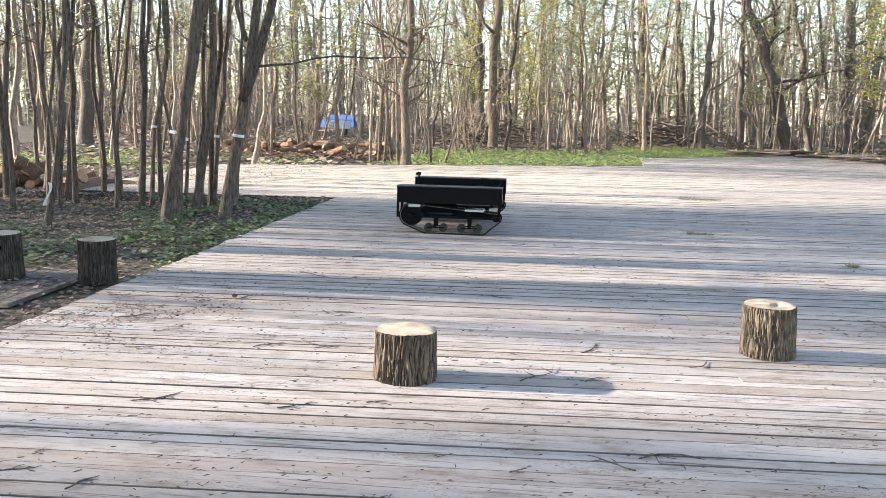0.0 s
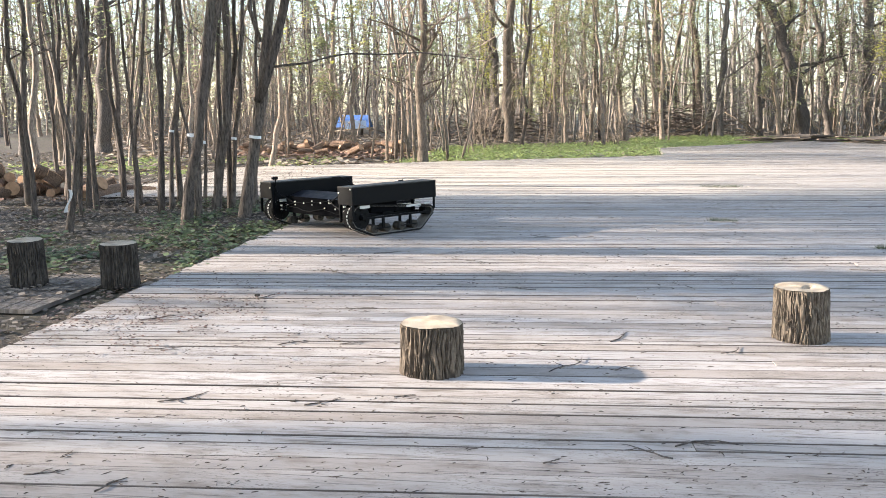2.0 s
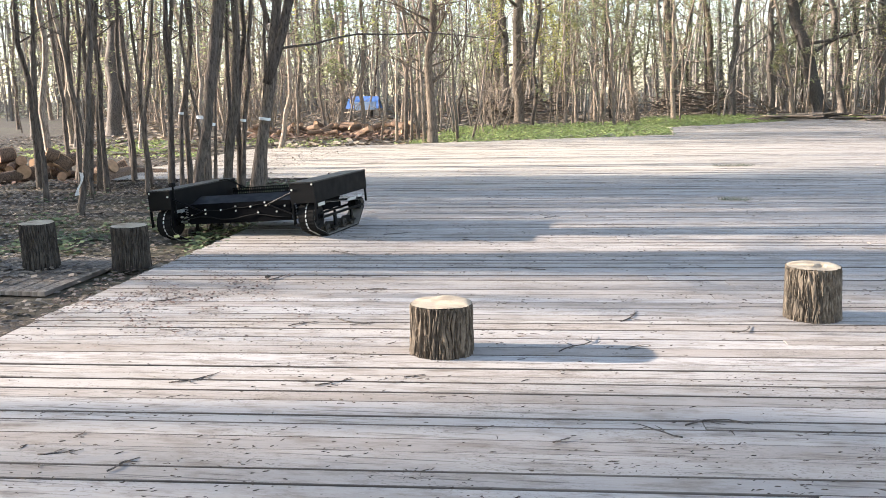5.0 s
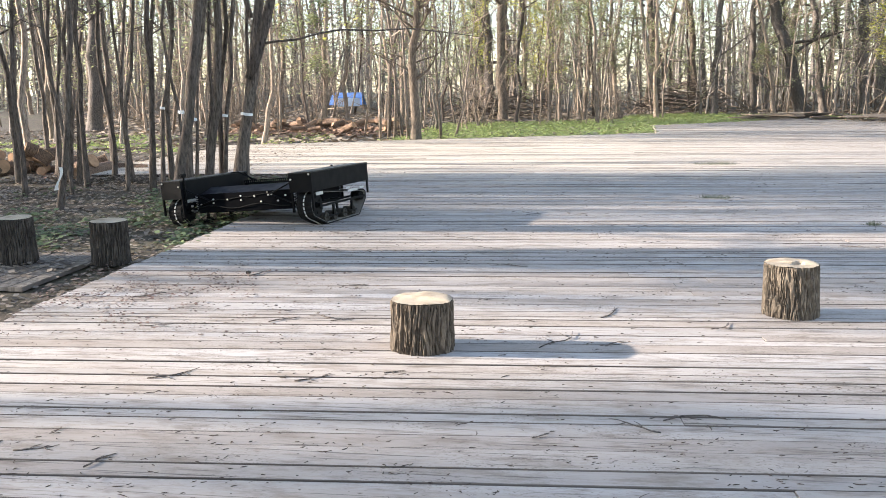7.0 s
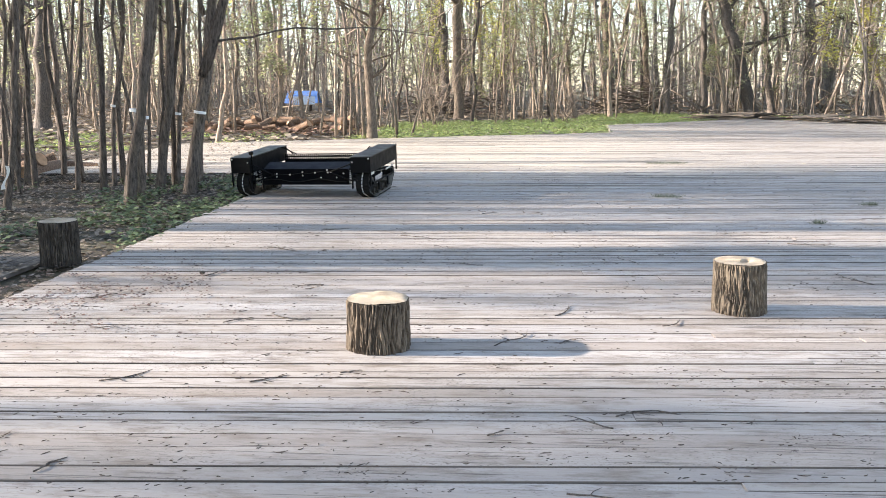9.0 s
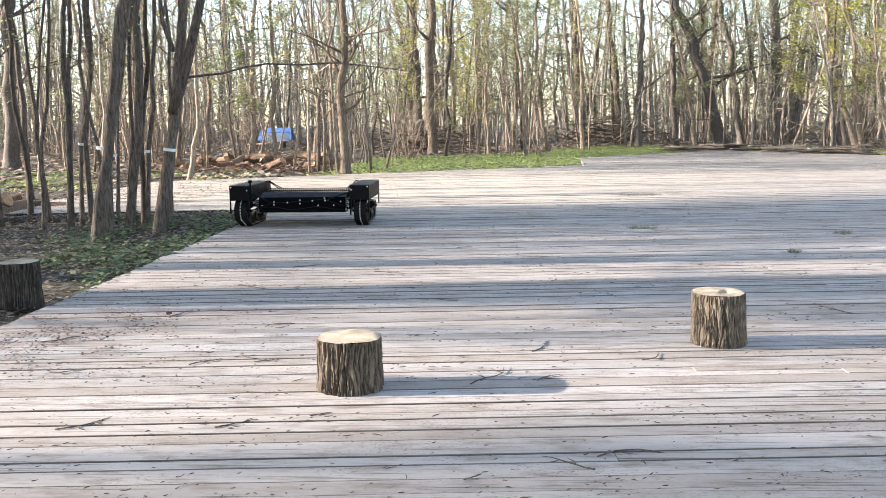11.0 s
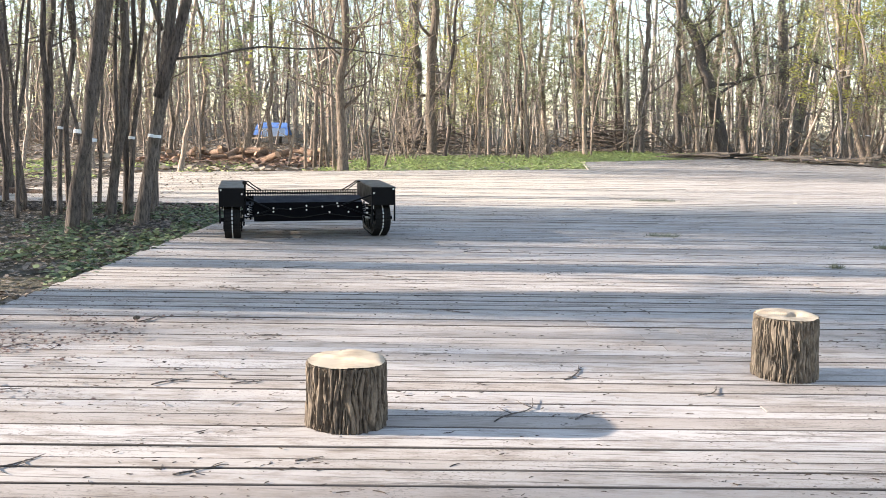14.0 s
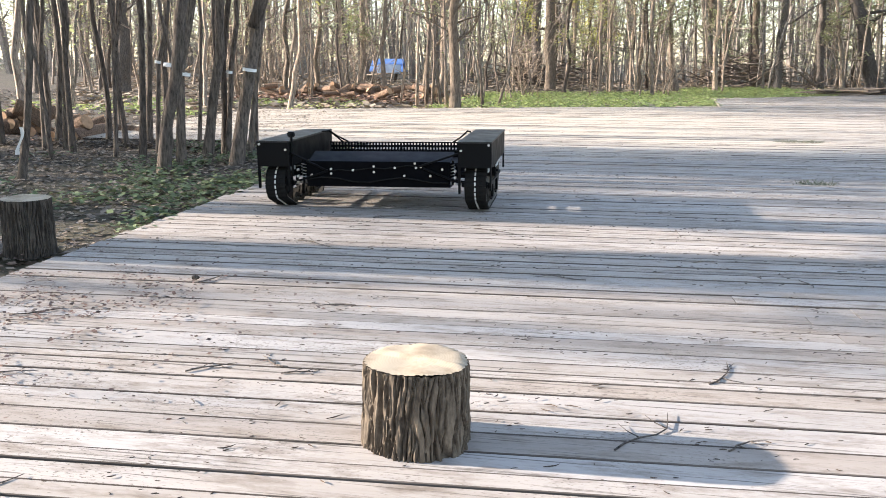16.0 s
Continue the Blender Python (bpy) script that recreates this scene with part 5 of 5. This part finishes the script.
def young_stems():
    """Slim poles of young trees, fanning out of shared stools, with sparse leaves."""
    rng = random.Random(93)
    V, F, LV, LF = [], [], [], []
    DV, DF = [], []

    def stem(x, y, fan, h, r, leafy, dark):
        p = Vector((x, y, GROUND_Z))
        d = Vector((rng.gauss(0, fan), rng.gauss(0, fan), 1)).normalized()
        ps, rs = [p], [r]
        for i in range(7):
            d = (d + Vector((rng.gauss(0, 0.09), rng.gauss(0, 0.09), 0.05))).normalized()
            ps.append(ps[-1] + d * h / 7)
            rs.append(r * (1 - 0.125 * (i + 1)))
        tv, tf = (DV, DF) if dark else (V, F)
        tube(tv, tf, ps, rs, 5)
        for i in range(8 if x < -3 else 13):
            k = rng.randrange(1, 7)
            b = ps[k].lerp(ps[k + 1], rng.random())
            e = Vector((rng.gauss(0, 1), rng.gauss(0, 1), rng.uniform(-0.15, 1.1))).normalized()
            ln = rng.uniform(0.5, 2.4)
            q = b + e * ln * 0.5
            q2 = q + (e + Vector((rng.gauss(0, 0.35), rng.gauss(0, 0.35), 0.25))).normalized() * ln * 0.5
            tube(tv, tf, [b, q, q2], [max(0.006, r * 0.42), max(0.005, r * 0.3), 0.003], 3)
            for _ in range(3):
                w = b.lerp(q2, rng.uniform(0.35, 0.95))
                tube(tv, tf, [w, w + (e + Vector((rng.gauss(0, 0.8), rng.gauss(0, 0.8), rng.gauss(0.2, 0.5)))).normalized() * rng.uniform(0.2, 0.7)], [0.006, 0.003], 3)
            for _ in range(leafy if rng.random() < 0.75 else 0):
                leaf(LV, LF, b.lerp(q2, rng.uniform(0.3, 1.1)) + Vector([rng.gauss(0, 0.10) for _ in range(3)]), rng.uniform(0.05, 0.12), rng)

    for n in range(185):
        y = 27 + 34 * rng.random() ** 1.2
        x = rng.uniform(-0.56 * y - 2, 0.58 * y + 3)
        if y < lawn_front(x) + (3.5 if x < -3 or x > 14 else 9) or (3 < x < 14 and y < 43):
            continue
        if x < -4 and rng.random() < (0.75 if y < 36 else 0.45):
            continue
        dark = rng.random() < 0.45
        for _ in range(rng.choice((1, 1, 2, 3, 4, 6))):
            stem(x + rng.gauss(0, 0.22), y + rng.gauss(0, 0.22), 0.12, rng.uniform(4.5, 11), rng.choice((0.018, 0.022, 0.028, 0.036, 0.05, 0.07)), 5 if x < -8 else 24, dark)
    # the stool of pale stems beside the tree at the deck's far edge, and lone poles on the lawn
    for x, y, h, r in ((-4.9, 27.6, 9, 0.055), (-4.5, 27.0, 8, 0.07), (-4.25, 26.6, 9, 0.05), (-4.05, 26.9, 10, 0.06), (-3.75, 26.2, 8, 0.06), (-2.75, 26.5, 9, 0.05), (-2.4, 27.2, 7, 0.04), (-5.6, 28.4, 9, 0.045), (12.6, 45.6, 9, 0.06), (13.3, 45.2, 8, 0.05), (13.9, 45.8, 9, 0.055), (14.6, 45.4, 9, 0.05), (15.4, 45.0, 8, 0.045), (0.9, 39.6, 8, 0.045), (2.2, 40.3, 9, 0.05), (3.0, 41.0, 8, 0.05), (5.9, 41.5, 9, 0.05)):
        stem(x, y, 0.05, h, r, 7 if y < 30 else 42, False)
    tagged(new("young_stems", mesh_of("young_stems", V, F, STEM_BARK, True)), "slim sunlit stems of young trees", "woods", kind="stuff")
    tagged(new("grey_stems", mesh_of("grey_stems", DV, DF, STEM_HAZY, True)), "slim grey stems of young trees in clumps", "woods", kind="stuff")
    tagged(new("young_leaves", mesh_of("young_leaves", LV, LF, LEAF_FRESH)), "small pale green spring leaves", "foliage", kind="stuff")


def in_west(rng):
    x, y = rng.uniform(-26, -8.4), rng.uniform(15.0, 34)
    return x, y


def in_moss(rng):
    x, y = rng.uniform(-16, -9), rng.uniform(21, 29)
    return (x, y) if noise.noise(Vector((x * 0.5, y * 0.5, 12))) > 0 else None


def on_berm(rng):
    x = rng.uniform(-9.0, -3.1)
    return x, rng.uniform(14.15, 14.95) + x * 0.052


def in_near_chips(rng):
    return rng.uniform(-11.5, -7.2), rng.uniform(14.2, 16.6)


def on_strip(rng):
    x = -8.1 + 3.2 * rng.random() ** 1.4
    y = rng.uniform(14.6, 15.2 + 0.46 * (x + 22))
    return (x, y) if y < lawn_front(x) and noise.noise(Vector((x * 0.6, y * 1.2, 15))) > -0.3 else None


def in_chips(rng):
    x, y = rng.uniform(-11.5, -4.0), rng.uniform(28.2, 33.5)
    return (x, y) if y > lawn_front(x) + 2.5 else None


def shelter():
    """The blue sheet shelter deep in the wood."""
    th = new("shelter")
    th.location = (-12.6, 56, GROUND_Z)
    V = [(-1.1, -0.7, 0.6), (1.1, -0.7, 0.6), (1.0, 0, 1.4), (-1.0, 0, 1.4), (1.1, 0.7, 0.6), (-1.1, 0.7, 0.6)]
    part("sheet", mesh_of("sheet", V, [(0, 1, 2, 3), (3, 2, 4, 5)], TARP), th, "bright blue tarpaulin")
    part("panel", bm_mesh("panel", box_bm(-0.5, 1.0, -0.95, -0.85, 0.5, 1.05, 0.03), TARP_PALE), th, "pale blue panel")
    for x in (-1.0, 1.0):
        part("pole", bm_mesh("pole", bar_bm((x, 0, 0), (x, 0, 1.42), 0.03), BARK), th)
    tagged(th, "blue tarpaulin shelter standing among the trees", "shelter")


def ribbon():
    V, F = [], []
    for i in range(7):
        a = i / 6
        V.extend([Vector((0.04 * math.sin(5 * a) - 0.12 * a, 0.01 * i, -0.42 * a)), Vector((0.045 + 0.04 * math.sin(5 * a + 0.6) - 0.10 * a, 0.012 * i, -0.40 * a - 0.01))])
    for i in range(6):
        F.append((2 * i, 2 * i + 1, 2 * i + 3, 2 * i + 2))
    ob = new("ribbon", mesh_of("ribbon", V, F, TAPE))
    md = ob.modifiers.new("thickness", "SOLIDIFY")
    md.thickness = 0.004
    ob.matrix_basis = pose(-5.80, 10.42, 0.50) @ Matrix.Scale(0.75, 4)
    tagged(ob, "loose end of white barrier tape hanging on a trunk", "tape")


ground()
bed_berm()
stumps()
the_robot, robot_wheels = robot()
placed_trees()
thin_trees()
background_trees()
far_wood()
logs()
brush()
undergrowth()
young_stems()
shelter()
ribbon()
twig_things()
for _i, (_x, _y, _sz) in enumerate(((2.72, 11.45, 0.13), (3.66, 16.6, 0.26), (5.05, 10.75, 0.065), (3.9, 9.24, 0.04))):
    grass_tuft(_x, _y, _sz, 80 + _i, "small dark green grass tuft growing between the boards")
scatter("ground_cover", "low green plants growing beside the deck", "plants", LEAF_LOW, 1500, in_bed, 0.065, 71, 0.5, GROUND_Z, 0.12, 4)
scatter("leaf_litter", "brown dead leaves on the forest floor", "leaves", LITTER, 26000, in_litter, 0.058, 72, 0.75, GROUND_Z, 0.035)
scatter("boardwalk_leaves", "brown dead leaves blown over the boardwalk", "leaves", LITTER, 1500, on_boardwalk, 0.06, 76, 0.85, -0.047, 0.02)
scatter("lawn", "bright green ground cover behind the deck", "grass", LEAF_GRASS, 17000, in_lawn, 0.085, 73, 0.2, GROUND_Z, 0.15, 3)
scatter("wood_litter", "pale dry dead leaves under the trees", "leaves", LITTER_PALE, 19000, in_wood, 0.24, 74, 0.7, GROUND_Z, 0.05)
scatter("bark_chips", "reddish bark chips round the firewood", "bark", leaf_material("red_bark_chips", (0.14, 0.075, 0.05), (0.46, 0.29, 0.19), 0.0), 2600, in_chips, 0.15, 75, 0.5, GROUND_Z, 0.16)
scatter("west_litter", "dead leaves and twigs on the floor of the wood", "leaves", LITTER, 8000, in_west, 0.12, 78, 0.7, GROUND_Z, 0.04)
scatter("moss_patch", "sunlit yellow-green moss and low grass", "moss", LEAF_GRASS, 1400, in_moss, 0.10, 79, 0.3, GROUND_Z, 0.07, 2)
scatter("log_chips", "reddish bark chips round the log heap", "bark", bpy.data.materials["red_bark_chips"], 1500, in_near_chips, 0.09, 77, 0.6, GROUND_Z, 0.05)
scatter("bank_litter", "brown dead leaves heaped against the deck", "leaves", LITTER, 2600, on_berm, 0.06, 83, 0.7, GROUND_Z + 0.03, 0.075)
pine_cone(-1.84, 6.42)
deck_debris()
side_walk()
deck()
scatter("strip_litter", "brown dead leaves trodden over the back of the deck", "leaves", LITTER, 1300, on_strip, 0.05, 80, 0.9, 0.002, 0.012)
motions()
